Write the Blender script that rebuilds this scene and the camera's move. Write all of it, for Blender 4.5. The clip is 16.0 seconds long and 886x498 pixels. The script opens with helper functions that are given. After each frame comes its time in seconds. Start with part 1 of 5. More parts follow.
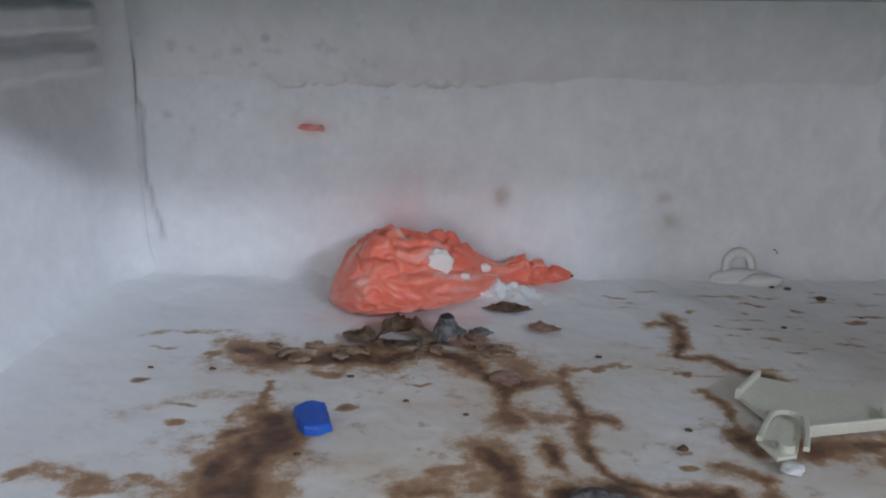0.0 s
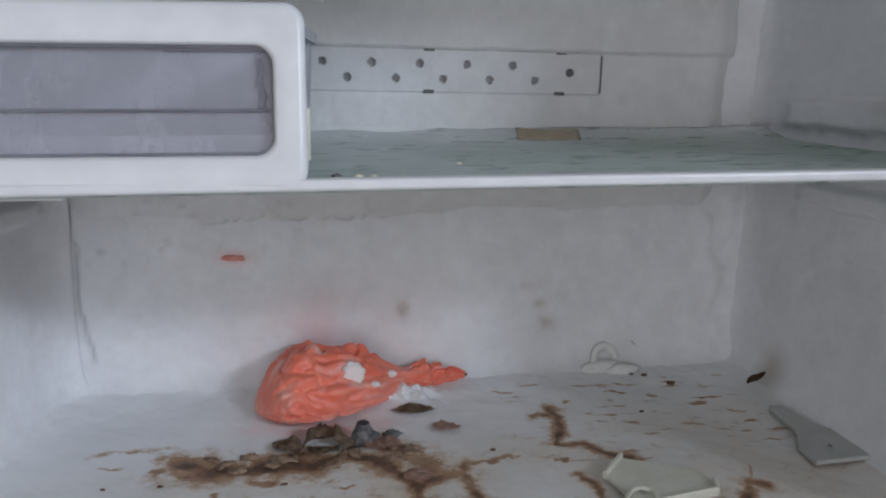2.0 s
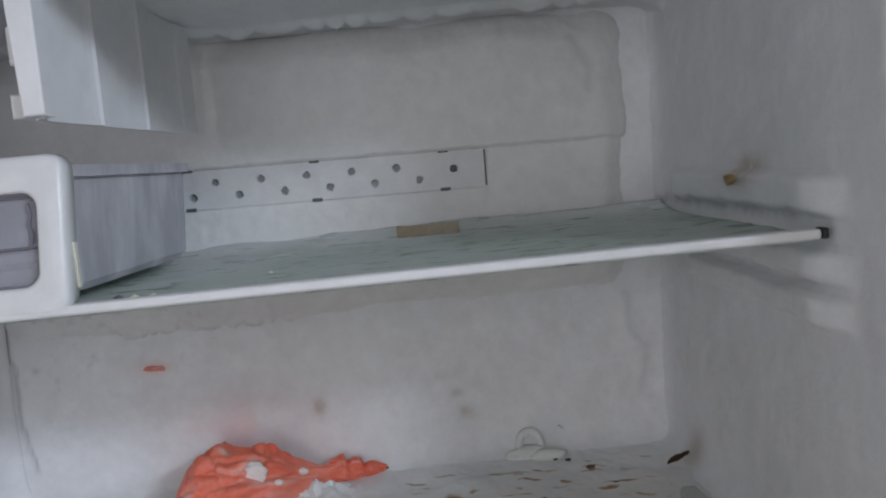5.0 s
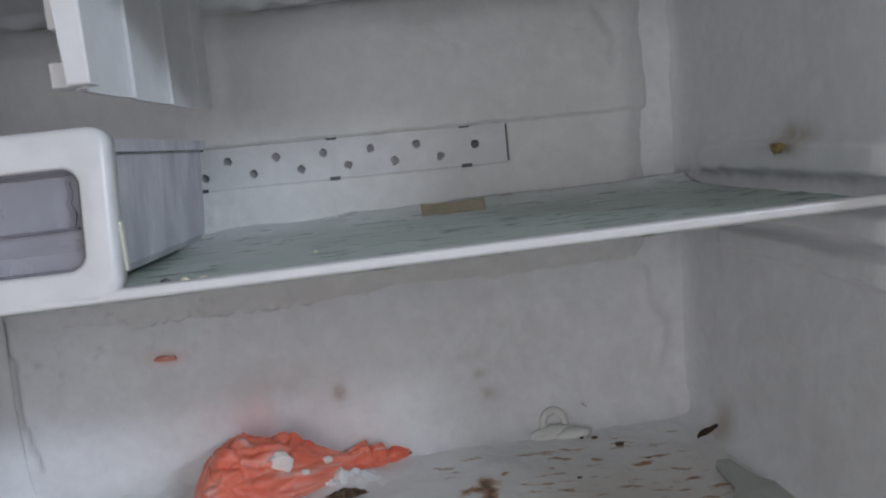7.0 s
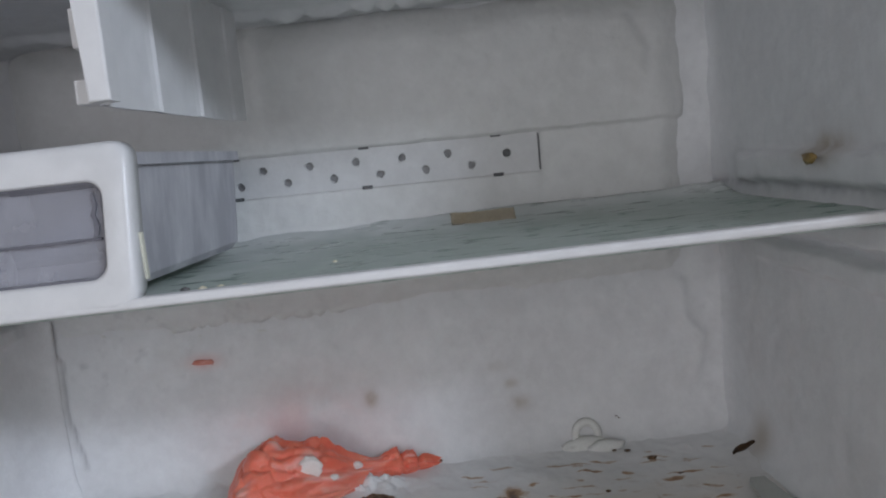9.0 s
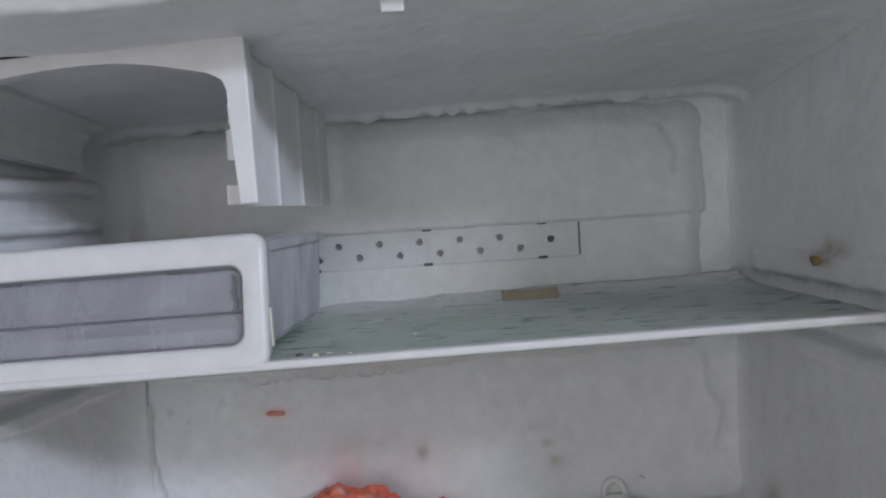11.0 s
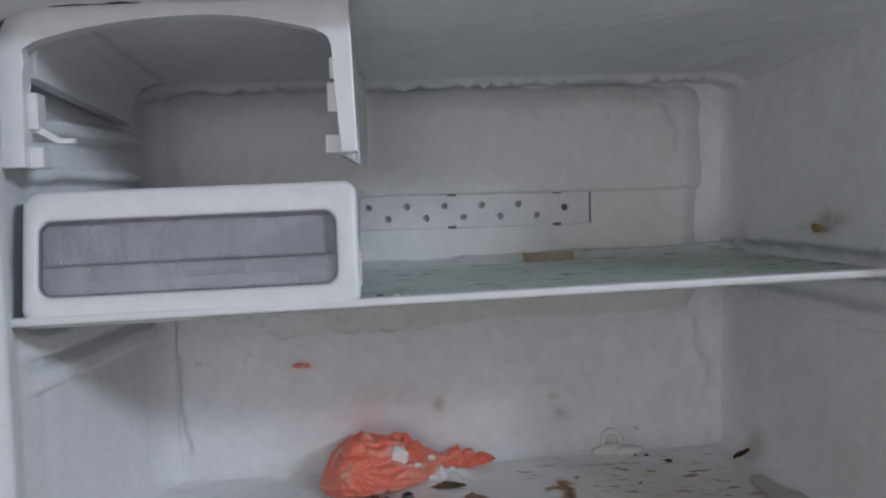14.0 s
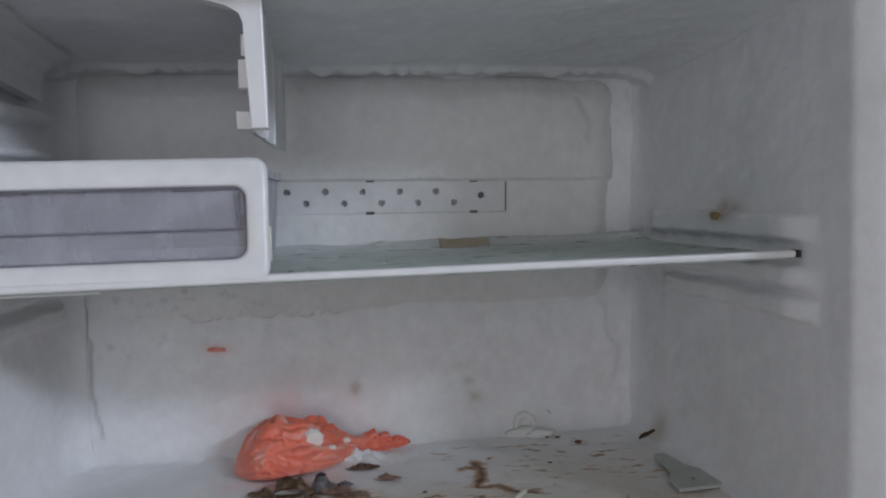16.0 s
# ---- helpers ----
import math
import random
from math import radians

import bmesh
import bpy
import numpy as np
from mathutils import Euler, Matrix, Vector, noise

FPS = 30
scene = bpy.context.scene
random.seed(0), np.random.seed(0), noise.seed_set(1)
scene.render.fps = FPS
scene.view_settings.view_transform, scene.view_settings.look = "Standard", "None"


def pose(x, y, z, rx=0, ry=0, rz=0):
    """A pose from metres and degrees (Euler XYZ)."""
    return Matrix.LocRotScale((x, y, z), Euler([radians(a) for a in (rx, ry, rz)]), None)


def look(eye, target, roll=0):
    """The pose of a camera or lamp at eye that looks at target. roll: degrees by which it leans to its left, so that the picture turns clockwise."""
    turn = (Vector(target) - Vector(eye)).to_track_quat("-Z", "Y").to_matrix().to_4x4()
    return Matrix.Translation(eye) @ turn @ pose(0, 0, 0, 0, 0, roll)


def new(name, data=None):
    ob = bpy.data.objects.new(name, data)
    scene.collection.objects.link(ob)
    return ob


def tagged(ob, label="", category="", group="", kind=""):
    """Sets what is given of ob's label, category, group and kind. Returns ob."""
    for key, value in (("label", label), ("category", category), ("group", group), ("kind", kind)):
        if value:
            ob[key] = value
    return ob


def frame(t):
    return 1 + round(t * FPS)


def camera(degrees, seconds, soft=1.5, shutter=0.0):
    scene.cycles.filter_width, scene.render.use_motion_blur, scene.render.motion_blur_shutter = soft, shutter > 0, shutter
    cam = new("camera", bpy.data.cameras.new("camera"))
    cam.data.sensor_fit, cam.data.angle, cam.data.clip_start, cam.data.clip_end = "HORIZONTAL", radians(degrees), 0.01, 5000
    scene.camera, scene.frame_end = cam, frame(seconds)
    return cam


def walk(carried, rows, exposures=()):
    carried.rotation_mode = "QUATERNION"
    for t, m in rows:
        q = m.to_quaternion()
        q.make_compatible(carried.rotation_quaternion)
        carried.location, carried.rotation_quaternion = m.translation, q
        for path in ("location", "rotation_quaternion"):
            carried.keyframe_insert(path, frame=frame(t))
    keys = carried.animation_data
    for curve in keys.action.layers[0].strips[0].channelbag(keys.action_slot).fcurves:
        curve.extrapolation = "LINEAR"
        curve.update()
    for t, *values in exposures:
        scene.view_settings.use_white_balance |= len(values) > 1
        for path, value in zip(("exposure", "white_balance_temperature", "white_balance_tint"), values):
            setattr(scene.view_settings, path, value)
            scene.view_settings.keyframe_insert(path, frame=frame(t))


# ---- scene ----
cam = camera(58.0, 16.0, 2.0)
PATH = [
    (0, (-0.019, 0.029, 0.198), (0.115, 1.933, -0.397), 1.6),
    (0.5, (-0.018, 0.032, 0.207), (0.163, 1.938, -0.369), 2.0),
    (1, (0.001, 0.01, 0.222), (0.245, 1.911, -0.351), 1.5),
    (1.5, (0.021, -0.016, 0.224), (0.345, 1.867, -0.365), 1.7),
    (2, (-0.044, -0.045, 0.257), (0.375, 1.863, -0.173), 1.3),
    (2.5, (-0.102, -0.044, 0.299), (0.383, 1.885, 0.088), -0.7),
    (3, (-0.072, -0.083, 0.305), (0.362, 1.868, 0.23), -1.4),
    (3.5, (0.077, -0.132, 0.279), (0.457, 1.829, 0.185), -1.4),
    (4, (0.159, -0.15, 0.267), (0.416, 1.828, 0.113), -2.2),
    (4.5, (0.182, -0.133, 0.261), (0.34, 1.852, 0.07), -3.8),
    (5, (0.138, -0.095, 0.265), (0.263, 1.89, 0.051), -4.7),
    (7.3, (0.077, -0.069, 0.261), (0.334, 1.895, -0.018), -5.5),
    (7.5, (0.095, -0.068, 0.259), (0.332, 1.896, -0.031), -5.5),
    (8, (0.119, -0.069, 0.259), (0.269, 1.904, -0.029), -5.4),
    (8.5, (0.11, -0.073, 0.263), (0.213, 1.909, 0.01), -5.4),
    (9, (0.104, -0.075, 0.264), (0.199, 1.909, 0.028), -5.6),
    (9.5, (0.097, -0.081, 0.27), (0.188, 1.909, 0.089), -5.2),
    (10, (0.089, -0.098, 0.3), (0.12, 1.898, 0.192), -3.6),
    (10.2, (0.098, -0.108, 0.302), (0.081, 1.889, 0.2), -2.6),
    (12.3, (-0.055, -0.226, 0.279), (0.267, 1.745, 0.167), -5.0),
    (12.5, (-0.063, -0.22, 0.284), (0.254, 1.752, 0.17), -4.6),
    (13, (-0.057, -0.208, 0.295), (0.253, 1.764, 0.171), -3.6),
    (13.5, (-0.062, -0.208, 0.292), (0.241, 1.764, 0.166), -2.6),
    (14, (-0.054, -0.202, 0.275), (0.256, 1.77, 0.14), -1.5),
    (14.5, (-0.067, -0.207, 0.252), (0.246, 1.764, 0.117), 0.0),
    (14.7, (-0.052, -0.208, 0.252), (0.287, 1.755, 0.072), -0.4),
    (15, (-0.032, -0.212, 0.245), (0.359, 1.745, 0.102), 0.3),
    (15.5, (-0.046, -0.223, 0.254), (0.403, 1.721, 0.119), -0.0),
    (16, (-0.04, -0.219, 0.259), (0.43, 1.72, 0.127), -0.6),
]
walk(cam, [(t, look(eye, target, roll)) for t, eye, target, roll in PATH],
     [(0.0, 0.18, 6150, 10), (1.5, 0.16, 6200, 10), (3.0, -0.02, 6400, 10), (3.5, -0.12, 6400, 10), (4.1, 0.03, 6400, 10), (10.2, 0.04, 6400, 10), (12.3, -0.06, 6350, 10), (16.0, -0.12, 6350, 10)])

# ---- world, sun, large lights ----
world = bpy.data.worlds.new("world")
scene.world = world
world.use_nodes = True
world.node_tree.nodes["Background"].inputs["Color"].default_value = (0.55, 0.62, 0.75, 1)
world.node_tree.nodes["Background"].inputs["Strength"].default_value = 0.12


def area(name, m, width, height, watts, colour):
    """A rectangular area lamp at a wall opening or under the ceiling."""
    data = bpy.data.lights.new(name, "AREA")
    data.shape, data.size, data.size_y, data.energy, data.color = "RECTANGLE", width, height, watts, colour
    ob = new(name, data)
    ob.matrix_world = m
    return ob


# first three: unseen fill lamps, added to lift what the ceiling light leaves dark
area("east_window_light", look((2.05, -1.45, 0.55), (0.0, 0.45, 0.15)), 1.8, 1.35, 5.0, (0.97, 0.935, 0.98))
area("south_window_light", look((-0.55, -2.70, 0.45), (0.2, 0.0, 0.25)), 1.6, 1.5, 17.0, (0.985, 0.95, 0.975))
area("west_window_light", look((-1.60, -1.35, 0.50), (0.3, 0.4, 0.25)), 1.4, 1.2, 2.5, (0.97, 0.965, 1.0))
area("ceiling_light_glow", look((1.70, -1.55, 1.27), (0.0, 0.45, 0.20)), 0.80, 0.30, 51.0, (0.76, 0.85, 1.0))

# ---- materials ----


class Nodes:
    """Short way to write node materials."""

    def __init__(self, name):
        self.mat = bpy.data.materials.new(name)
        self.mat.use_nodes = True
        self.tree = self.mat.node_tree
        self.bsdf = self.tree.nodes["Principled BSDF"]
        self.coord = self.add("ShaderNodeTexCoord").outputs["Object"]

    def add(self, kind):
        return self.tree.nodes.new(kind)

    def link(self, a, b):
        self.tree.links.new(a, b)

    def noise(self, scale, detail=4.0, rough=0.6, stretch=None):
        n = self.add("ShaderNodeTexNoise")
        n.inputs["Scale"].default_value, n.inputs["Detail"].default_value, n.inputs["Roughness"].default_value = scale, detail, rough
        source = self.coord
        if stretch:
            mp = self.add("ShaderNodeMapping")
            mp.inputs["Scale"].default_value = stretch
            self.link(source, mp.inputs["Vector"])
            source = mp.outputs["Vector"]
        self.link(source, n.inputs["Vector"])
        return n.outputs["Fac"]

    def ramp(self, fac, stops):
        r = self.add("ShaderNodeValToRGB")
        el = r.color_ramp.elements
        while len(el) < len(stops):
            el.new(0.5)
        for e, (p, c) in zip(el, stops):
            e.position, e.color = p, (*c, 1) if len(c) == 3 else c
        self.link(fac, r.inputs["Fac"])
        return r.outputs["Color"]

    def mix(self, fac, a, b, mode="MIX"):
        m = self.add("ShaderNodeMix")
        m.data_type, m.blend_type = "RGBA", mode
        for sock, v in ((m.inputs[0], fac), (m.inputs[6], a), (m.inputs[7], b)):
            if isinstance(v, (int, float)):
                sock.default_value = v
            elif isinstance(v, tuple):
                sock.default_value = (*v, 1)
            else:
                self.link(v, sock)
        return m.outputs[2]

    def maths(self, op, a, b):
        m = self.add("ShaderNodeMath")
        m.operation = op
        for sock, v in zip(m.inputs, (a, b)):
            if isinstance(v, (int, float)):
                sock.default_value = v
            else:
                self.link(v, sock)
        return m.outputs[0]

    def attribute(self, name):
        a = self.add("ShaderNodeAttribute")
        a.attribute_name = name
        return a.outputs["Fac"]

    def bump(self, height, strength, distance):
        b = self.add("ShaderNodeBump")
        b.inputs["Strength"].default_value, b.inputs["Distance"].default_value = strength, distance
        self.link(height, b.inputs["Height"])
        self.link(b.outputs["Normal"], self.bsdf.inputs["Normal"])

    def finish(self, colour, rough, metal=0.0, **more):
        if isinstance(colour, tuple):
            self.bsdf.inputs["Base Color"].default_value = (*colour, 1)
        else:
            self.link(colour, self.bsdf.inputs["Base Color"])
        if isinstance(rough, (int, float)):
            self.bsdf.inputs["Roughness"].default_value = rough
        else:
            self.link(rough, self.bsdf.inputs["Roughness"])
        self.bsdf.inputs["Metallic"].default_value = metal
        for k, v in more.items():
            self.bsdf.inputs[k.replace("_", " ")].default_value = v
        return self.mat


def plain(name, a, b, rough, scale=60.0, bump=0.15, dist=0.0006, metal=0.0, **more):
    """Two close tones mixed at two scales, with fine relief."""
    n = Nodes(name)
    coarse, fine = n.noise(scale * 0.25, 3), n.noise(scale * 4, 5)
    c = n.mix(n.ramp(coarse, [(0.35, (0, 0, 0)), (0.65, (1, 1, 1))]), a, b)
    c = n.mix(0.25, c, n.ramp(fine, [(0.3, tuple(0.75 * v for v in a)), (0.7, tuple(min(1, 1.15 * v) for v in b))]))
    n.bump(n.maths("ADD", coarse, n.maths("MULTIPLY", fine, 0.4)), bump, dist)
    return n.finish(c, rough, metal, **more)


def frosty(name, base, cold, dirt=(0.42, 0.36, 0.28), dirt_amount=0.25):
    """Plastic liner under a skin of frost: mottled white, with grime where the 'stain' attribute says so, and pink-red
    by 'tint'.
    """
    n = Nodes(name)
    big, mid, fine = n.noise(9, 4), n.noise(55, 6, 0.65), n.noise(420, 4, 0.7)
    c = n.mix(n.ramp(big, [(0.35, (0, 0, 0)), (0.68, (1, 1, 1))]), base, cold)
    c = n.mix(n.ramp(mid, [(0.40, (0, 0, 0)), (0.72, (0.55, 0.55, 0.55))]), c, tuple(min(0.95, v * 1.13) for v in cold))
    c = n.mix(n.ramp(n.noise(130, 5, 0.7), [(0.52, (0, 0, 0)), (0.74, (0.16,) * 3)]), c, tuple(v * 0.80 for v in base))
    smear = n.ramp(n.noise(14, 5, 0.7, (1, 1, 0.55)), [(0.56, (0, 0, 0)), (0.78, (dirt_amount,) * 3)])
    c = n.mix(smear, c, dirt)
    c = n.mix(n.attribute("stain"), c, (0.27, 0.19, 0.085))
    # dark marks: cracks, plus crevice and edge shade painted into the colour
    c = n.mix(n.attribute("crack_shade"), c, (0.20, 0.20, 0.22))
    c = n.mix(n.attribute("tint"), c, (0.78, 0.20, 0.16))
    n.bump(n.maths("ADD", mid, n.maths("MULTIPLY", fine, 0.55)), 0.36, 0.0016)
    return n.finish(c, n.ramp(mid, [(0.3, (0.42,) * 3), (0.7, (0.75,) * 3)]), Subsurface_Weight=0.0)


LINER = frosty("frosted_liner", (0.70, 0.705, 0.715), (0.765, 0.775, 0.785), dirt_amount=0.14)
COVER = frosty("frosted_cover", (0.675, 0.68, 0.665), (0.735, 0.74, 0.73), dirt_amount=0.12)
STRIP = frosty("frosted_strip", (0.63, 0.635, 0.635), (0.71, 0.715, 0.715), dirt_amount=0.1)
RIM = plain("white_liner_plastic", (0.64, 0.64, 0.64), (0.68, 0.68, 0.67), 0.38, 30, 0.06)
WHITE = plain("white_moulded_plastic", (0.69, 0.695, 0.70), (0.72, 0.72, 0.72), 0.35, 12, 0.02)
SNOW = plain("loose_frost", (0.86, 0.88, 0.90), (0.93, 0.94, 0.95), 0.85, 160, 0.8, 0.0015)
RIME = plain("pinkish_frost", (0.80, 0.71, 0.67), (0.88, 0.82, 0.79), 0.85, 200, 0.7, 0.0012)
BLACK = plain("black_rubber", (0.012, 0.012, 0.013), (0.02, 0.02, 0.02), 0.6, 80)
DUCT = plain("frosted_duct", (0.27, 0.27, 0.275), (0.42, 0.42, 0.42), 0.8, 300, 0.5)
# dark tone that stands for the shade inside slots, gaps and the end hole
HOLLOW = plain("hollow_shade", (0.10, 0.10, 0.105), (0.17, 0.17, 0.17), 0.7, 80)
# base darkened to hold the shade on the flange beside the gasket
STEEL = plain("darkened_grey_steel", (0.15, 0.145, 0.14), (0.18, 0.175, 0.17), 0.4, 30, 0.05)
DOOR = plain("door_liner_plastic", (0.40, 0.41, 0.42), (0.46, 0.46, 0.46), 0.4, 20, 0.05)
PAINT = plain("room_paint", (0.62, 0.60, 0.57), (0.68, 0.66, 0.62), 0.8, 6, 0.1, 0.002)
# unseen floor, kept pale so that it bounces light upwards
ROOM_FLOOR = plain("bounce_floor", (0.58, 0.56, 0.55), (0.66, 0.64, 0.62), 0.45, 5, 0.1, 0.002)
CREAM = plain("cream_plastic", (0.62, 0.61, 0.50), (0.70, 0.69, 0.58), 0.42, 120, 0.25, 0.0004)
GREYGREEN = plain("frosted_grey_green_plastic", (0.44, 0.455, 0.43), (0.53, 0.545, 0.52), 0.55, 160, 0.35, 0.0005)
BLUE = plain("blue_plastic", (0.013, 0.080, 0.42), (0.022, 0.115, 0.54), 0.45, 200, 0.5, 0.0008)
PINK = plain("pink_fragment", (0.40, 0.22, 0.16), (0.60, 0.41, 0.33), 0.6, 260, 0.6, 0.001)
SCRAP = plain("dried_brown_skin", (0.15, 0.085, 0.050), (0.44, 0.31, 0.21), 0.7, 800, 0.8, 0.0015)
NUB = plain("dark_grey_mould", (0.05, 0.048, 0.05), (0.26, 0.25, 0.25), 0.8, 900, 0.9, 0.0015)
LEAF = plain("dry_leaf", (0.07, 0.04, 0.022), (0.15, 0.085, 0.04), 0.65, 260, 0.6, 0.001)
TAPE = plain("old_brown_tape", (0.51, 0.43, 0.30), (0.61, 0.54, 0.42), 0.5, 130, 0.4, 0.0006)
DRIP = plain("mustard_drip", (0.16, 0.095, 0.025), (0.38, 0.27, 0.10), 0.35, 300, 0.5, 0.0008)
CRUMB = plain("yellowed_crumb", (0.72, 0.66, 0.45), (0.80, 0.76, 0.62), 0.6, 300, 0.5, 0.0006)
HUSK = plain("frosted_cream_plastic", (0.74, 0.745, 0.715), (0.81, 0.815, 0.79), 0.6, 160, 0.6, 0.001)
WAX = plain("frosted_clear_plastic", (0.69, 0.695, 0.68), (0.74, 0.745, 0.74), 0.5, 200, 0.5, 0.0008)


def floor_material():
    """White plastic floor: frost at the back, dried brown juice by the 'stain' attribute, faint tan film by 'film'."""
    n = Nodes("stained_floor")
    big, mid, fine, grit = n.noise(16, 5), n.noise(90, 6, 0.7), n.noise(520, 4, 0.75), n.noise(38, 6, 0.7, (1, 1.3, 1))
    c = n.mix(n.ramp(big, [(0.35, (0, 0, 0)), (0.68, (1, 1, 1))]), (0.75, 0.755, 0.76), (0.82, 0.825, 0.83))
    blotch = n.noise(110, 6, 0.72, (1, 1.2, 1))
    wash = n.maths("MULTIPLY", n.attribute("film"), n.ramp(n.noise(13, 5, 0.65, (1, 1.5, 1)), [(0.28, (0.15,) * 3), (0.66, (1.0,) * 3)]))
    c = n.mix(wash, c, (0.68, 0.60, 0.505))
    specks = n.maths("MULTIPLY", n.attribute("film"), n.ramp(n.maths("ADD", n.maths("MULTIPLY", grit, 0.55), n.maths("MULTIPLY", blotch, 0.45)), [(0.55, (0, 0, 0)), (0.66, (0.9,) * 3)]))
    c = n.mix(specks, c, n.mix(blotch, (0.50, 0.37, 0.24), (0.29, 0.18, 0.10)))
    rim = n.attribute("stain")
    wander = n.maths("ADD", n.maths("MULTIPLY", n.maths("SUBTRACT", blotch, 0.5), 0.80), n.maths("MULTIPLY", n.maths("SUBTRACT", fine, 0.5), 0.30))
    s = n.maths("MULTIPLY", n.maths("ADD", rim, wander), n.ramp(rim, [(0.01, (0, 0, 0)), (0.16, (1, 1, 1))]))
    tone = n.ramp(s, [(0.0, (0.56, 0.43, 0.31)), (0.30, (0.42, 0.265, 0.155)), (0.62, (0.235, 0.125, 0.070)), (1.0, (0.105, 0.055, 0.036))])
    c = n.mix(n.ramp(s, [(0.02, (0, 0, 0)), (0.30, (1, 1, 1))]), c, tone)
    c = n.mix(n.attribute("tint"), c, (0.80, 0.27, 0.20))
    n.bump(n.maths("ADD", mid, n.maths("MULTIPLY", fine, 0.5)), 0.4, 0.001)
    return n.finish(c, n.ramp(mid, [(0.3, (0.38,) * 3), (0.7, (0.7,) * 3)]))


FLOOR = floor_material()


def bag_material():
    n = Nodes("orange_plastic_film")
    big, mid = n.noise(40, 4), n.noise(170, 5, 0.65)
    c = n.mix(n.ramp(big, [(0.3, (0, 0, 0)), (0.7, (1, 1, 1))]), (0.80, 0.150, 0.085), (0.88, 0.25, 0.165))
    c = n.mix(n.ramp(mid, [(0.55, (0, 0, 0)), (0.85, (0.6, 0.6, 0.6))]), c, (0.85, 0.42, 0.33))
    c = n.mix(n.attribute("rime"), c, (0.86, 0.62, 0.56))
    warp = n.mix(0.06, n.coord, n.add("ShaderNodeTexNoise").outputs["Color"])
    folds = n.add("ShaderNodeTexVoronoi")
    folds.feature = "DISTANCE_TO_EDGE"
    folds.inputs["Scale"].default_value = 27.0
    n.link(warp, folds.inputs["Vector"])
    n.bump(n.maths("ADD", n.maths("MULTIPLY", folds.outputs["Distance"], 1.0), n.maths("MULTIPLY", mid, 0.35)), 0.35, 0.0016)
    return n.finish(c, 0.40, Subsurface_Weight=0.35, Subsurface_Scale=0.008)


BAG = bag_material()
RED = plain("frosted_red_film", (0.62, 0.17, 0.12), (0.72, 0.36, 0.30), 0.7, 500, 0.5, 0.0008)


def glass_material():
    """Greenish shelf glass, half covered by streaks of frost."""
    n = Nodes("frosted_shelf_glass")
    streak, fine = n.noise(26, 6, 0.65, (1, 2.6, 1)), n.noise(240, 4, 0.7)
    cover = n.ramp(streak, [(0.33, (0.22,) * 3), (0.47, (0.90,) * 3)])
    c = n.mix(cover, (0.11, 0.21, 0.155), n.mix(n.noise(60, 4), (0.54, 0.615, 0.565), (0.69, 0.735, 0.70)))
    bank = n.attribute("bank")
    c = n.mix(bank, c, (0.74, 0.76, 0.75))
    cover = n.mix(bank, cover, (1.0, 1.0, 1.0))
    n.bump(n.maths("ADD", streak, n.maths("MULTIPLY", fine, 0.4)), 0.4, 0.001)
    n.finish(c, n.ramp(streak, [(0.36, (0.16,) * 3), (0.55, (0.6,) * 3)]))
    clear, blend = n.add("ShaderNodeBsdfTransparent"), n.add("ShaderNodeMixShader")
    clear.inputs["Color"].default_value = (0.72, 0.86, 0.79, 1)
    n.link(n.maths("ADD", 0.36, n.maths("MULTIPLY", cover, 0.46)), blend.inputs["Fac"])
    n.link(clear.outputs[0], blend.inputs[1])
    n.link(n.bsdf.outputs[0], blend.inputs[2])
    n.link(blend.outputs[0], n.tree.nodes["Material Output"].inputs["Surface"])
    return n.mat


GLASS = glass_material()


def smoky(name, a, b, transmission, rough):
    n = Nodes(name)
    streak, fine = n.noise(34, 5, 0.65, (1, 1, 0.35)), n.noise(260, 4)
    c = n.mix(n.ramp(streak, [(0.40, (0, 0, 0)), (0.66, (1, 1, 1))]), a, b)
    n.bump(n.maths("ADD", streak, fine), 0.2, 0.0006)
    return n.finish(c, rough, Transmission_Weight=transmission)


BIN = smoky("frosted_smoky_plastic", (0.47, 0.47, 0.51), (0.70, 0.70, 0.73), 0.30, 0.5)

BIN_DARK = smoky("dark_smoky_plastic", (0.16, 0.16, 0.19), (0.24, 0.24, 0.27), 0.2, 0.4)


def pane_material():
    """Thin clear plastic, slightly smoky and glossy."""
    n = Nodes("clear_smoky_plastic")
    n.finish((0.42, 0.425, 0.46), 0.18)
    clear, blend = n.add("ShaderNodeBsdfTransparent"), n.add("ShaderNodeMixShader")
    clear.inputs["Color"].default_value = (0.90, 0.90, 0.94, 1)
    n.link(n.ramp(n.noise(40, 5, 0.6, (1, 1, 0.4)), [(0.35, (0.34,) * 3), (0.72, (0.54,) * 3)]), blend.inputs["Fac"])
    n.link(clear.outputs[0], blend.inputs[1])
    n.link(n.bsdf.outputs[0], blend.inputs[2])
    n.link(blend.outputs[0], n.tree.nodes["Material Output"].inputs["Surface"])
    return n.mat


PANE = pane_material()

# ---- building helpers ----


def vnoise(u, v, cell, seed=0):
    """Smooth value noise of about -1 to 1 on arrays, with lumps of that size."""
    rng = np.random.RandomState(seed)
    table = rng.uniform(-1, 1, (256, 256))
    a, b = np.asarray(u) / cell + 37.3, np.asarray(v) / cell + 71.9
    i, j = np.floor(a).astype(int), np.floor(b).astype(int)
    f, g = a - i, b - j
    f, g = f * f * (3 - 2 * f), g * g * (3 - 2 * g)
    t = lambda p, q: table[p % 256, q % 256]
    return (t(i, j) * (1 - f) + t(i + 1, j) * f) * (1 - g) + (t(i, j + 1) * (1 - f) + t(i + 1, j + 1) * f) * g


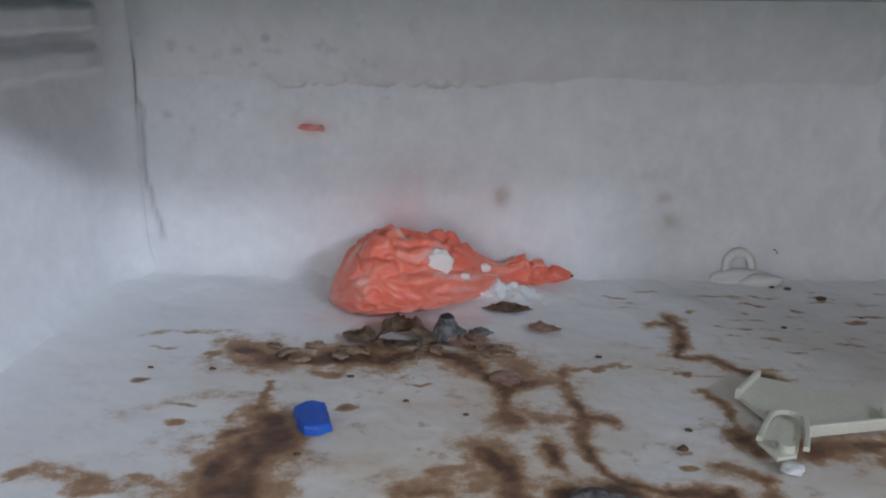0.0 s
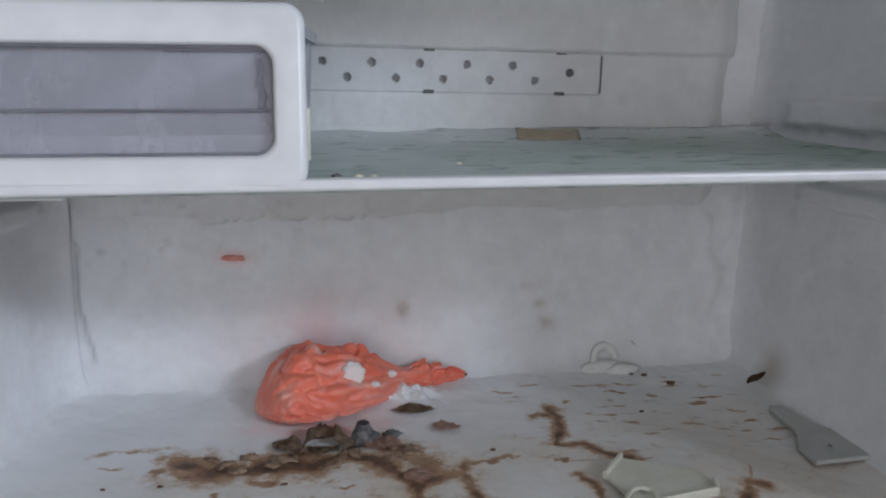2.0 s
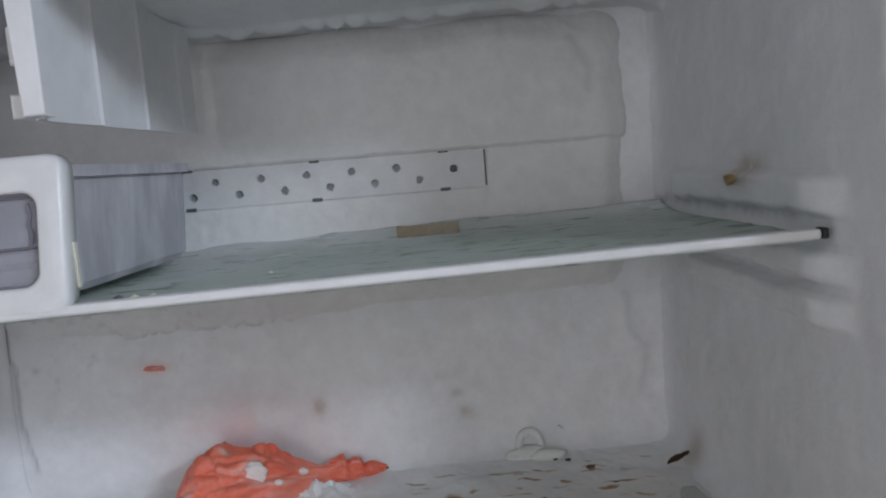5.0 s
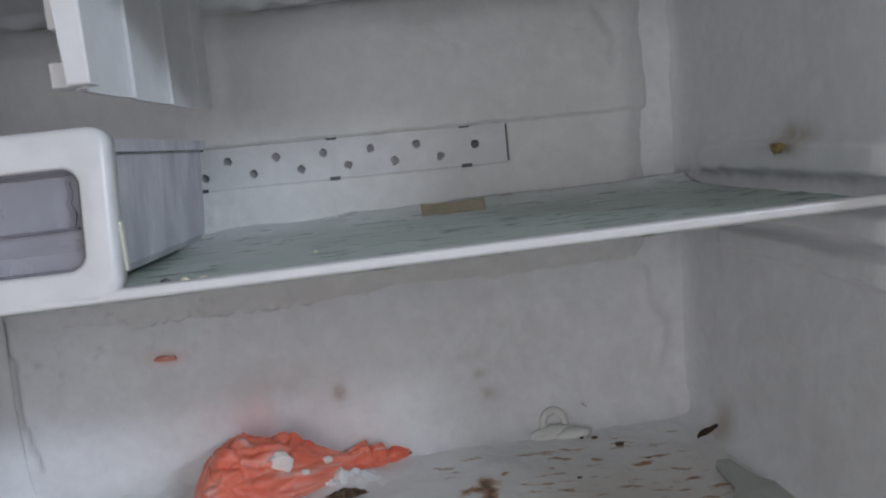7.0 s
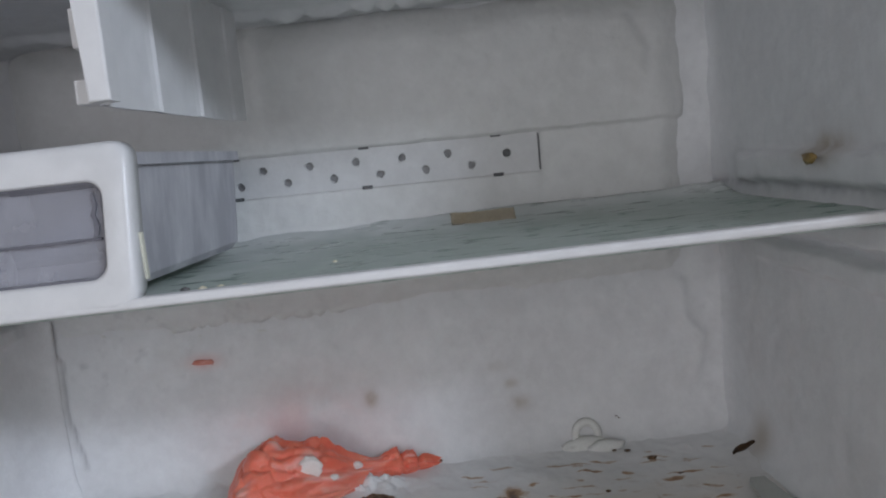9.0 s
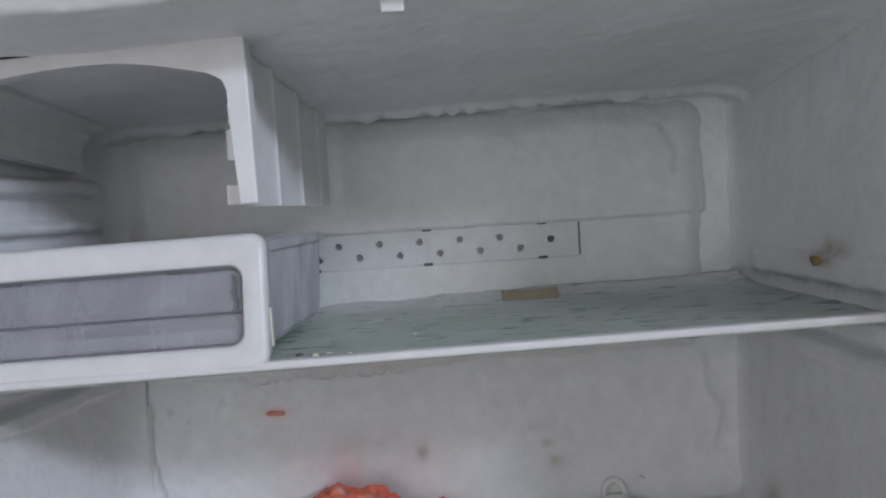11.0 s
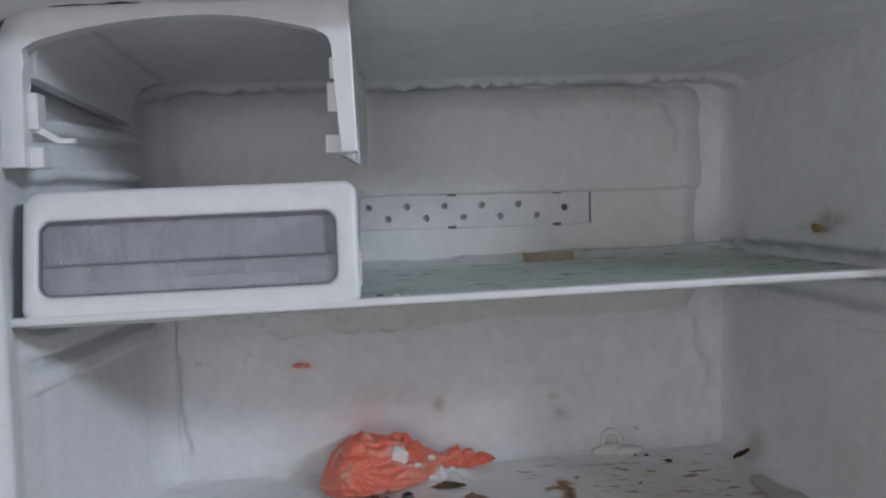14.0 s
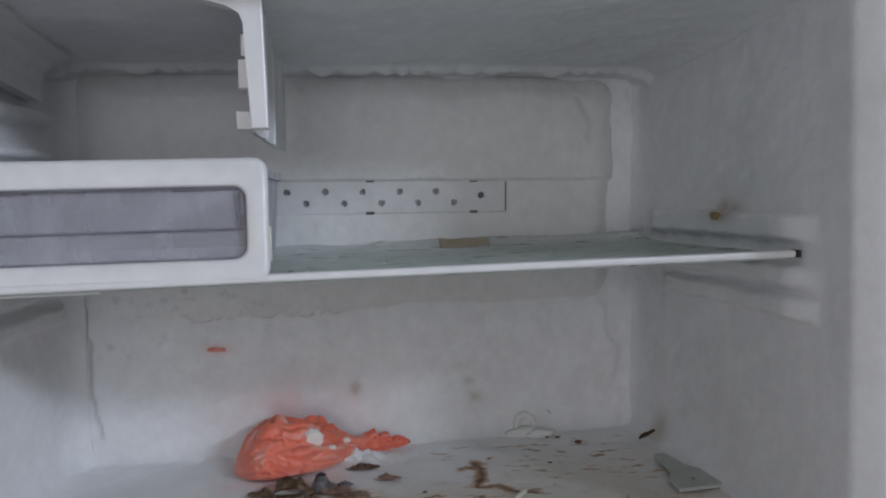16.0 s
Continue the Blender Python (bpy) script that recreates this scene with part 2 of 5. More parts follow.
def fbm(u, v, cell, seed=0, octaves=4):
    return sum(0.5 ** k * vnoise(u, v, cell * 0.5 ** k, seed + k) for k in range(octaves)) * 0.6


def step(a, b, x):
    t = np.clip((x - a) / (b - a), 0, 1)
    return t * t * (3 - 2 * t)


def along(px, py, pts):
    """Distance from points to a run of segments."""
    best = np.full(np.shape(px), 9.0)
    for (ax, ay), (bx, by) in zip(pts, pts[1:]):
        dx, dy = bx - ax, by - ay
        t = np.clip(((px - ax) * dx + (py - ay) * dy) / (dx * dx + dy * dy + 1e-12), 0, 1)
        best = np.minimum(best, np.hypot(px - ax - t * dx, py - ay - t * dy))
    return best


def mesh_object(name, verts, faces, material, parent=None, label="", smooth=True, fields=None):
    me = bpy.data.meshes.new(name)
    me.from_pydata([tuple(v) for v in verts], [], [tuple(f) for f in faces])
    me.materials.append(material)
    if smooth:
        me.polygons.foreach_set("use_smooth", [True] * len(me.polygons))
    for key, values in (fields or {}).items():
        me.attributes.new(key, "FLOAT", "POINT").data.foreach_set("value", np.asarray(values, dtype=np.float32).ravel())
    me.update()
    ob = new(name, me)
    ob.parent = parent
    if label:
        ob["label"] = label
    return ob


def part(name, bm, material, parent=None, label="", smooth=False):
    """Links a bmesh as one mesh object under a thing or a part."""
    bmesh.ops.recalc_face_normals(bm, faces=bm.faces)
    me = bpy.data.meshes.new(name)
    bm.to_mesh(me)
    bm.free()
    me.materials.append(material)
    if smooth:
        me.polygons.foreach_set("use_smooth", [True] * len(me.polygons))
    ob = new(name, me)
    ob.parent = parent
    if label:
        ob["label"] = label
    return ob


def thing(name, m, label, category, group=""):
    ob = new(name)
    ob.empty_display_size = 0.02
    ob.matrix_world = m
    return tagged(ob, label, category, group)


def sheet(name, front, back, material, fields=None, parent=None, label=""):
    """A slab whose front and back are grids (rows, columns, 3); its rims are closed."""
    r, c = front.shape[:2]
    verts = np.concatenate([front.reshape(-1, 3), back.reshape(-1, 3)])
    idx = np.arange(r * c).reshape(r, c)
    quads = np.stack([idx[:-1, :-1], idx[:-1, 1:], idx[1:, 1:], idx[1:, :-1]], -1).reshape(-1, 4)
    faces = [*quads.tolist(), *(quads[:, ::-1] + r * c).tolist()]
    ring = [*idx[0, :], *idx[1:, -1], *idx[-1, -2::-1], *idx[-2:0:-1, 0]]
    n = r * c
    faces += [(b, a, a + n, b + n) for a, b in zip(ring, ring[1:] + ring[:1])]
    both = {k: np.concatenate([np.asarray(v).ravel(), np.zeros(n)]) for k, v in (fields or {}).items()}
    return mesh_object(name, verts, faces, material, parent, label, fields=both)


def box_bm(x0, x1, y0, y1, z0, z1, bevel=0.0, segments=2, bm=None):
    bm = bm or bmesh.new()
    made = bmesh.ops.create_cube(bm, size=1.0, matrix=Matrix.LocRotScale(((x0 + x1) / 2, (y0 + y1) / 2, (z0 + z1) / 2), None, (x1 - x0, y1 - y0, z1 - z0)))
    if bevel:
        edges = {e for v in made["verts"] for e in v.link_edges}
        bmesh.ops.bevel(bm, geom=list(edges), offset=bevel, segments=segments, profile=0.5, affect="EDGES")
    return bm


def rounded(x0, x1, z0, z1, r, n=6):
    """A rounded rectangle's outline, anticlockwise."""
    pts = []
    for cx, cz, a in ((x1 - r, z0 + r, -90), (x1 - r, z1 - r, 0), (x0 + r, z1 - r, 90), (x0 + r, z0 + r, 180)):
        pts += [(cx + r * math.cos(radians(a + 90 * k / n)), cz + r * math.sin(radians(a + 90 * k / n))) for k in range(n + 1)]
    return pts


def prism_bm(outline, lo, hi, bevel=0.0, place=lambda a, b, c: (a, b, c), bm=None):
    """A flat outline made thick from lo to hi, in axes given by place."""
    bm = bm or bmesh.new()
    low = [bm.verts.new(place(a, b, lo)) for a, b in outline]
    top = [bm.verts.new(place(a, b, hi)) for a, b in outline]
    f1, f2 = bm.faces.new(low[::-1]), bm.faces.new(top)
    for k in range(len(outline)):
        bm.faces.new((low[k - 1], low[k], top[k], top[k - 1]))
    if bevel:
        bmesh.ops.bevel(bm, geom=list(f2.edges), offset=bevel, segments=2, profile=0.5, affect="EDGES")
    return bm


def lump(name, centre, radii, material, seed, rough=0.3, cell=0.6, parent=None, label="", flat=True, count=2):
    """An uneven blob, resting flat on its base when flat."""
    bm = bmesh.new()
    bmesh.ops.create_icosphere(bm, subdivisions=count, radius=1.0)
    off = Vector((seed * 3.7, seed * 1.3, seed * 2.1))
    for v in bm.verts:
        v.co *= 1 + rough * noise.noise(v.co / cell + off)
        if flat and v.co.z < -0.35:
            v.co.z = -0.35
        v.co = Vector(centre) + Vector((v.co.x * radii[0], v.co.y * radii[1], (v.co.z + (0.35 if flat else 0)) * radii[2]))
    return part(name, bm, material, parent, label, True)


def structure(ob, label, category):
    return tagged(ob, label, category, kind="structure")


# ---- the freezer's liner ----
WALL_L = [(-0.200, 0.600), (-0.213, 0.56), (-0.2465, 0.38), (-0.2475, 0.345), (-0.239, 0.306), (-0.252, 0.288), (-0.285, 0.279)]
WALL_R = [(0.376, 0.600), (0.3745, 0.545), (0.372, 0.40), (0.362, 0.28), (0.356, 0.242), (0.367, 0.226), (0.389, 0.216)]
BACK, TOP = 0.592, 0.45


def ceiling_z(x, y):
    return 0.4045 - 0.095 * (y - 0.33) + 0.022 * (x - 0.05)


def left_x(y):
    p = WALL_L[::-1]
    return np.interp(y, [q[1] for q in p], [q[0] for q in p])


def right_x(y):
    p = WALL_R[::-1]
    return np.interp(y, [q[1] for q in p], [q[0] for q in p])


def resample(pts, n):
    p = np.array(pts)
    d = np.concatenate([[0], np.cumsum(np.hypot(*np.diff(p, axis=0).T))])
    s = np.linspace(0, d[-1], n)
    q = np.stack([np.interp(s, d, p[:, 0]), np.interp(s, d, p[:, 1])], -1)
    for _ in range(3):
        q[1:-1] = (q[:-2] + 2 * q[1:-1] + q[2:]) / 4
    return q


def ledge(z, lo, hi, soft=0.0022):
    return step(lo - soft, lo + soft, z) * (1 - step(hi - soft, hi + soft, z))


def side_wall(name, plan, inward, ledges, front_y, back_y, seed, extra):
    """An upright liner wall along a plan line, with moulded ledges, frost and a soft foot."""
    q = resample(plan, 190)
    tang = np.gradient(q, axis=0)
    tang /= np.linalg.norm(tang, axis=1)[:, None]
    nrm = np.stack([-tang[:, 1], tang[:, 0]], -1)
    nrm *= np.sign(nrm[:100, 0].mean()) * inward
    z = np.linspace(-0.012, TOP, 200)
    S, Z = np.meshgrid(np.arange(len(q)), z, indexing="ij")
    X, Y = q[S, 0], q[S, 1]
    inside = step(front_y - 0.03, front_y + 0.03, Y)
    off = (0.0013 * fbm(Y, Z, 0.07, seed, 2) + 0.0005 * fbm(Y, Z, 0.014, seed + 9)) * inside
    off += 0.016 * np.exp(-np.clip(Z, 0, 1) / 0.010) * inside + (0.012 if inward > 0 else 0.006) * np.exp(-np.abs(BACK - Y) / 0.010)
    for lo, hi, proud, y0, y1 in ledges:
        lo2, hi2 = lo + 0.018 * (0.0 if inward < 0 else -0.80), hi + 0.018 * (0.0 if inward < 0 else -0.80)
        wob = 0.0015 * vnoise(Y, Z * 0, 0.02, seed + 3)
        off += proud * ledge(Z + wob, lo2, hi2) * step(y0 - 0.014, y0 + 0.030, Y) * (1 - step(y1 - 0.02, y1 + 0.01, Y))
    fields = extra(X, Y, Z)
    off -= 0.002 * fields.get("crack_shade", 0)
    base = np.stack([X + (0.026 * (0.33 - Z) if inward < 0 else 0) * (1 - step(0.215, 0.30, Y)), Y, Z], -1)
    n3 = np.stack([nrm[S, 0], nrm[S, 1], 0 * Z], -1)
    return sheet(name, base + n3 * off[..., None], base - n3 * 0.008, LINER, fields)


def right_marks(X, Y, Z):
    drip = np.exp(-(((Y - 0.408) / 0.026) ** 2 + ((Z - 0.244) / 0.009) ** 2)) * (0.65 + 0.6 * fbm(Y, Z, 0.012, 4))
    foot = np.exp(-(((Y - 0.525) / 0.016) ** 2 + ((Z - 0.015) / 0.018) ** 2)) * 0.5
    # crevice shade under the upper ledge, painted as a broken dark line
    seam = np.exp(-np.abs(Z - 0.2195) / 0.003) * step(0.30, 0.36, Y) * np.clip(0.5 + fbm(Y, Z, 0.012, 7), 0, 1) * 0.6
    return {"stain": np.clip(drip * 0.9 + foot, 0, 1), "crack_shade": np.clip(seam, 0, 1), "tint": 0 * X}


def left_marks(X, Y, Z):
    return {"stain": 0 * X, "crack_shade": 0 * X, "tint": 0 * X}


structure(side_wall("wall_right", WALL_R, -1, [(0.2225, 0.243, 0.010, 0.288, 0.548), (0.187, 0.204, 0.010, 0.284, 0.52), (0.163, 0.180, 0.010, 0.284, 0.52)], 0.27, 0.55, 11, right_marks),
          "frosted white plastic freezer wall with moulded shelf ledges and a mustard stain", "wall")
structure(side_wall("wall_left", WALL_L, 1, [(0.187, 0.204, 0.012, 0.36, 0.57), (0.163, 0.179, 0.011, 0.36, 0.57), (0.337, 0.350, 0.012, 0.36, 0.56), (0.306, 0.316, 0.010, 0.36, 0.56)], 0.33, 0.56, 31, left_marks),
          "frosted white plastic freezer wall with moulded ledges", "wall")

CRACK = [(-0.197, 0.30), (-0.194, 0.20), (-0.192, 0.165), (-0.193, 0.13), (-0.189, 0.122), (-0.190, 0.08), (-0.186, 0.05), (-0.181, 0.030)]


def wall_back():
    xs, zs = np.linspace(-0.225, 0.385, 260), np.linspace(-0.012, TOP - 0.02, 190)
    X, Z = np.meshgrid(xs, zs, indexing="ij")
    off = 0.0028 * fbm(X, Z, 0.07, 3) + 0.0012 * fbm(X, Z, 0.014, 5)
    off += 0.016 * np.exp(-np.clip(Z, 0, 1) / 0.009)
    jag = 0.0012 * fbm(X, Z, 0.01, 8)
    crack_shade = np.exp(-(along(X + jag, Z, CRACK) / 0.0016) ** 2)
    swirl = np.exp(-(along(X + jag * 2, Z, [(0.335, 0.135), (0.338, 0.10), (0.352, 0.085), (0.346, 0.06)]) / 0.006) ** 2)
    off += 0.004 * swirl - 0.003 * crack_shade
    off += 0.006 * np.exp(-((X + 0.205) / 0.012) ** 2) * (Z < 0.36) + (0.002 + 0.004 * fbm(X, Z, 0.03, 17)) * np.exp(-((X - 0.362) / 0.014) ** 2)
    pits = 0.8 * np.clip(fbm(X, Z, 0.009, 251) - 0.30, 0, 0.5) * np.exp(-(((X + 0.13) / 0.07) ** 2 + ((Z - 0.115) / 0.025) ** 2))
    # pink-red tone, patchy round the bag and even round the red scrap
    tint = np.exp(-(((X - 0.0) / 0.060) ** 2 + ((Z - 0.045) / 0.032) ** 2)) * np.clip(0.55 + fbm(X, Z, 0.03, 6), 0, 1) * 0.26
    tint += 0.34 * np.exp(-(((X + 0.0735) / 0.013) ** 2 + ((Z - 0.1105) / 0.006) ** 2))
    blots = sum(a * np.exp(-(((X - x) / w) ** 2 + ((Z - z) / h) ** 2)) for x, z, w, h, a in
                ((0.062, 0.063, 0.006, 0.008, 0.5), (0.182, 0.063, 0.006, 0.004, 0.4), (0.189, 0.045, 0.008, 0.006, 0.45), (0.175, 0.078, 0.010, 0.006, 0.25), (0.02, 0.15, 0.03, 0.01, 0.15)))
    stain = np.clip(blots * (0.7 + 0.8 * fbm(X, Z, 0.008, 12)), 0, 1)
    front = np.stack([X, BACK - off, Z], -1)
    back = np.stack([X, 0 * X + BACK + 0.02, Z], -1)
    structure(sheet("wall_back", front, back, LINER, {"stain": stain, "crack_shade": np.clip(crack_shade * 0.42 + pits, 0, 1), "tint": tint}),
              "frosted white plastic freezer back wall, cracked and tinted pink", "wall")


wall_back()

# ---- the freezer's floor with its dried spills: runs of (x, y) and a width ----
SPILLS = [
    ([(-0.079, 0.386), (-0.074, 0.369), (-0.082, 0.357)], 0.0085, 0.95),
    ([(-0.082, 0.357), (-0.088, 0.339), (-0.087, 0.318), (-0.082, 0.289)], 0.0115, 1.05),
    ([(-0.097, 0.368), (-0.086, 0.376)], 0.0035, 0.85),
    ([(-0.065, 0.359), (-0.077, 0.346)], 0.0028, 0.6),
    ([(-0.08, 0.426), (-0.083, 0.413), (-0.083, 0.393)], 0.0018, 0.7),
    ([(-0.092, 0.396), (-0.097, 0.382)], 0.0016, 0.4),
    ([(-0.106, 0.465), (-0.09, 0.459), (-0.074, 0.456), (-0.054, 0.454), (-0.035, 0.456), (-0.02, 0.453)], 0.0068, 1.15),
    ([(-0.02, 0.453), (-0.002, 0.46), (0.018, 0.455), (0.033, 0.439)], 0.0042, 0.95),
    ([(-0.06, 0.438), (-0.049, 0.432)], 0.0026, 0.7),
    ([(0.024, 0.446), (0.036, 0.43), (0.043, 0.411), (0.042, 0.382)], 0.005, 0.85),
    ([(0.037, 0.474), (0.051, 0.465)], 0.0045, 0.85),
    ([(0.043, 0.41), (0.056, 0.42), (0.074, 0.426)], 0.0042, 0.8),
    ([(0.082, 0.44), (0.076, 0.423), (0.076, 0.401), (0.079, 0.386), (0.093, 0.379)], 0.0028, 0.8),
    ([(0.082, 0.439), (0.095, 0.44), (0.114, 0.445)], 0.0016, 0.55),
    ([(0.078, 0.381), (0.074, 0.364), (0.073, 0.347), (0.075, 0.333), (0.084, 0.323), (0.105, 0.317), (0.129, 0.315)], 0.0028, 0.85),
]
POOLS = [
    ([(0.026, 0.35), (0.033, 0.343), (0.036, 0.332)], 0.0065, 0.95),
    ([(-0.001, 0.337), (0.018, 0.34)], 0.004, 0.45),
    ([(-0.009, 0.321), (0.005, 0.321)], 0.0028, 0.65),
    ([(0.033, 0.327), (0.038, 0.313)], 0.0065, 0.8),
    ([(0.016, 0.358), (0.024, 0.353)], 0.0026, 0.5),
    ([(0.055, 0.359), (0.056, 0.35), (0.058, 0.338)], 0.0032, 0.85),
    ([(0.06, 0.382), (0.073, 0.382)], 0.0055, 0.45),
    ([(0.057, 0.315), (0.078, 0.319), (0.09, 0.31)], 0.006, 1.1),
    ([(0.15, 0.5), (0.163, 0.504)], 0.0028, 0.85),
    ([(0.154, 0.368), (0.154, 0.352)], 0.0045, 0.85),
    ([(0.135, 0.338), (0.144, 0.332), (0.146, 0.324)], 0.0045, 0.7),
    ([(0.15, 0.411), (0.156, 0.397), (0.156, 0.379), (0.154, 0.358)], 0.003, 0.65),
    ([(0.143, 0.431), (0.153, 0.434)], 0.0018, 0.35),
    ([(0.028, 0.470), (0.050, 0.450), (0.062, 0.428)], 0.0110, 0.40),
    ([(-0.012, 0.322), (0.020, 0.330), (0.050, 0.322)], 0.0100, 0.38),
    ([(0.040, 0.400), (0.055, 0.385)], 0.0060, 0.40),
    ([(-0.066, 0.392), (-0.060, 0.372)], 0.0050, 0.35),
]
RUNS = [
    ([(0.168, 0.515), (0.17, 0.501), (0.163, 0.478), (0.152, 0.457)], 0.0028, 0.9),
    ([(0.152, 0.457), (0.169, 0.452), (0.181, 0.439), (0.198, 0.429)], 0.0026, 0.9),
    ([(0.192, 0.433), (0.202, 0.426)], 0.0028, 0.6),
    ([(0.18, 0.351), (0.198, 0.354), (0.217, 0.357)], 0.006, 0.9),
    ([(0.227, 0.362), (0.239, 0.357)], 0.005, 0.9),
    ([(0.246, 0.365), (0.26, 0.379), (0.27, 0.374)], 0.0036, 0.85),
    ([(0.258, 0.374), (0.272, 0.402)], 0.0014, 0.5),
    ([(0.213, 0.34), (0.224, 0.327), (0.23, 0.312)], 0.0042, 0.65),
    ([(0.145, 0.313), (0.153, 0.295)], 0.0055, 0.5),
    ([(-0.064, 0.427), (0.004, 0.435), (0.039, 0.37)], 0.012, 0.1),
    ([(-0.169, 0.487), (-0.154, 0.493), (-0.112, 0.491)], 0.003, 0.22),
    ([(-0.159, 0.387), (-0.131, 0.404), (-0.098, 0.413)], 0.005, 0.16),
    ([(-0.172, 0.342), (-0.148, 0.333), (-0.104, 0.327)], 0.005, 0.3),
]
SPOTS = [(-0.145, 0.328, 0.010), (-0.126, 0.334, 0.007), (-0.122, 0.383, 0.004), (-0.151, 0.428, 0.004), (-0.121, 0.461, 0.005),
         (-0.180, 0.340, 0.006), (0.286, 0.541, 0.004), (0.261, 0.524, 0.004), (0.119, 0.351, 0.003), (0.118, 0.336, 0.004),
         (0.116, 0.442, 0.004), (0.100, 0.438, 0.004), (-0.040, 0.395, 0.004), (-0.052, 0.432, 0.005), (0.150, 0.430, 0.004)]
STREAKS = [(0.291, 0.503, 0.024, 0.0030), (0.270, 0.468, 0.026, 0.0022), (0.305, 0.512, 0.030, 0.0022), (0.255, 0.515, 0.022, 0.0020), (0.315, 0.470, 0.020, 0.0025),
           (0.316, 0.486, 0.018, 0.0025), (0.210, 0.497, 0.020, 0.0018), (0.235, 0.535, 0.024, 0.0020), (0.330, 0.450, 0.020, 0.0018), (0.315, 0.436, 0.018, 0.0018),
           (-0.150, 0.470, 0.030, 0.0025), (-0.125, 0.400, 0.020, 0.0022), (-0.140, 0.489, 0.024, 0.0018), (0.0, 0.420, 0.016, 0.0016)]


def freezer_floor():
    xs, ys = np.linspace(-0.262, 0.385, 520), np.linspace(0.21, 0.60, 330)
    X, Y = np.meshgrid(xs, ys, indexing="ij")
    U, V = X + 0.0038 * fbm(X, Y, 0.018, 41), Y + 0.0045 * fbm(X, Y, 0.018, 51)
    U, V = U + 0.0022 * fbm(X, Y, 0.005, 61), V + 0.0016 * fbm(X, Y, 0.005, 71)
    ragged = 1 + 0.55 * fbm(X, Y, 0.020, 81)
    stain = np.zeros_like(X)
    for pts, width, deep in [*SPILLS, *POOLS, *RUNS]:
        d = along(U, V, pts)
        w = 1.15 * width * ragged
        stain = np.maximum(stain, deep * (0.56 * (1 - step(0.30 * w, 1.10 * w, d)) + 0.28 * (1 - step(0.7 * w, 2.2 * w, d)) + 0.22 * (1 - step(1.2 * w, 5.0 * w, d))))
    for x, y, r in SPOTS:
        d = np.hypot((U - x) / 1.5, V - y)
        stain = np.maximum(stain, 0.62 * (1 - step(0.4 * r, 1.1 * r * ragged, d)))
    for x, y, length, w in STREAKS:
        d = np.hypot((U - x) / (length / 2), (V - y + 0.12 * (X - x)) / w)
        stain = np.maximum(stain, 0.5 * (1 - step(0.25, 1.3, d)) * ragged)
    rng = np.random.RandomState(77)
    for x, y, length, w, deep in zip(rng.uniform(0.13, 0.35, 70), rng.uniform(0.425, 0.565, 70), rng.uniform(0.006, 0.028, 70), rng.uniform(0.0010, 0.0028, 70), rng.uniform(0.15, 0.5, 70)):
        stain = np.maximum(stain, deep * (1 - step(0.2, 1.3, np.hypot((U - x) / (length / 2), (V - y + 0.15 * (X - x)) / w))) * ragged)
    stain *= np.clip(0.78 + 0.55 * fbm(X, Y, 0.012, 91), 0.2, 1.1)
    front = 1 - step(0.44, 0.50, Y + 0.02 * fbm(X, Y, 0.05, 13))
    film = np.clip(0.78 * front + 0.55 * np.exp(-along(X, Y, [(0.17, 0.50), (0.33, 0.495)]) / 0.03) + 0.5 * np.exp(-along(X, Y, [(0.17, 0.33), (0.36, 0.31)]) / 0.03), 0, 1)
    film = np.clip(film + 0.8 * np.exp(-along(X, Y, [(-0.02, 0.325), (0.05, 0.335)]) / 0.03) + 0.5 * np.exp(-along(X, Y, [(-0.10, 0.44), (0.06, 0.43)]) / 0.025), 0, 1.4)
    film *= step(-0.20, 0.02, X) * 0.70 + 0.30 * step(-0.24, -0.19, X)
    # patchy pink-red tone along the floor before the bag
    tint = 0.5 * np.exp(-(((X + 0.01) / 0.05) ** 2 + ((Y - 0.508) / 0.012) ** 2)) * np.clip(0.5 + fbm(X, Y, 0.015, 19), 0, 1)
    h = 0.0009 * fbm(X, Y, 0.04, 23) + 0.0005 * fbm(X, Y, 0.010, 29) + 0.0008 * stain * fbm(X, Y, 0.006, 37)
    frost = step(0.47, 0.57, Y) * (0.0025 + 0.0025 * fbm(X, Y, 0.03, 43))
    h += frost + 0.006 * np.exp(-(((X - 0.065) / 0.022) ** 2 + ((Y - 0.553) / 0.014) ** 2)) * (1 + 0.8 * fbm(X, Y, 0.008, 47))
    h += 0.014 * np.exp(-np.abs(X - left_x(Y)) / 0.011) + 0.009 * np.exp(-np.abs(right_x(Y) - X) / 0.009) + 0.010 * np.exp(-np.abs(BACK - Y) / 0.007)
    h -= 0.0014
    top = np.stack([X, Y, h], -1)
    low = np.stack([X, Y, 0 * X - 0.012], -1)
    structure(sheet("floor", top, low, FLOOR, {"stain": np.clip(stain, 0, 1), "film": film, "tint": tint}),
              "white plastic freezer floor with frost and dried brown spills", "floor")


freezer_floor()


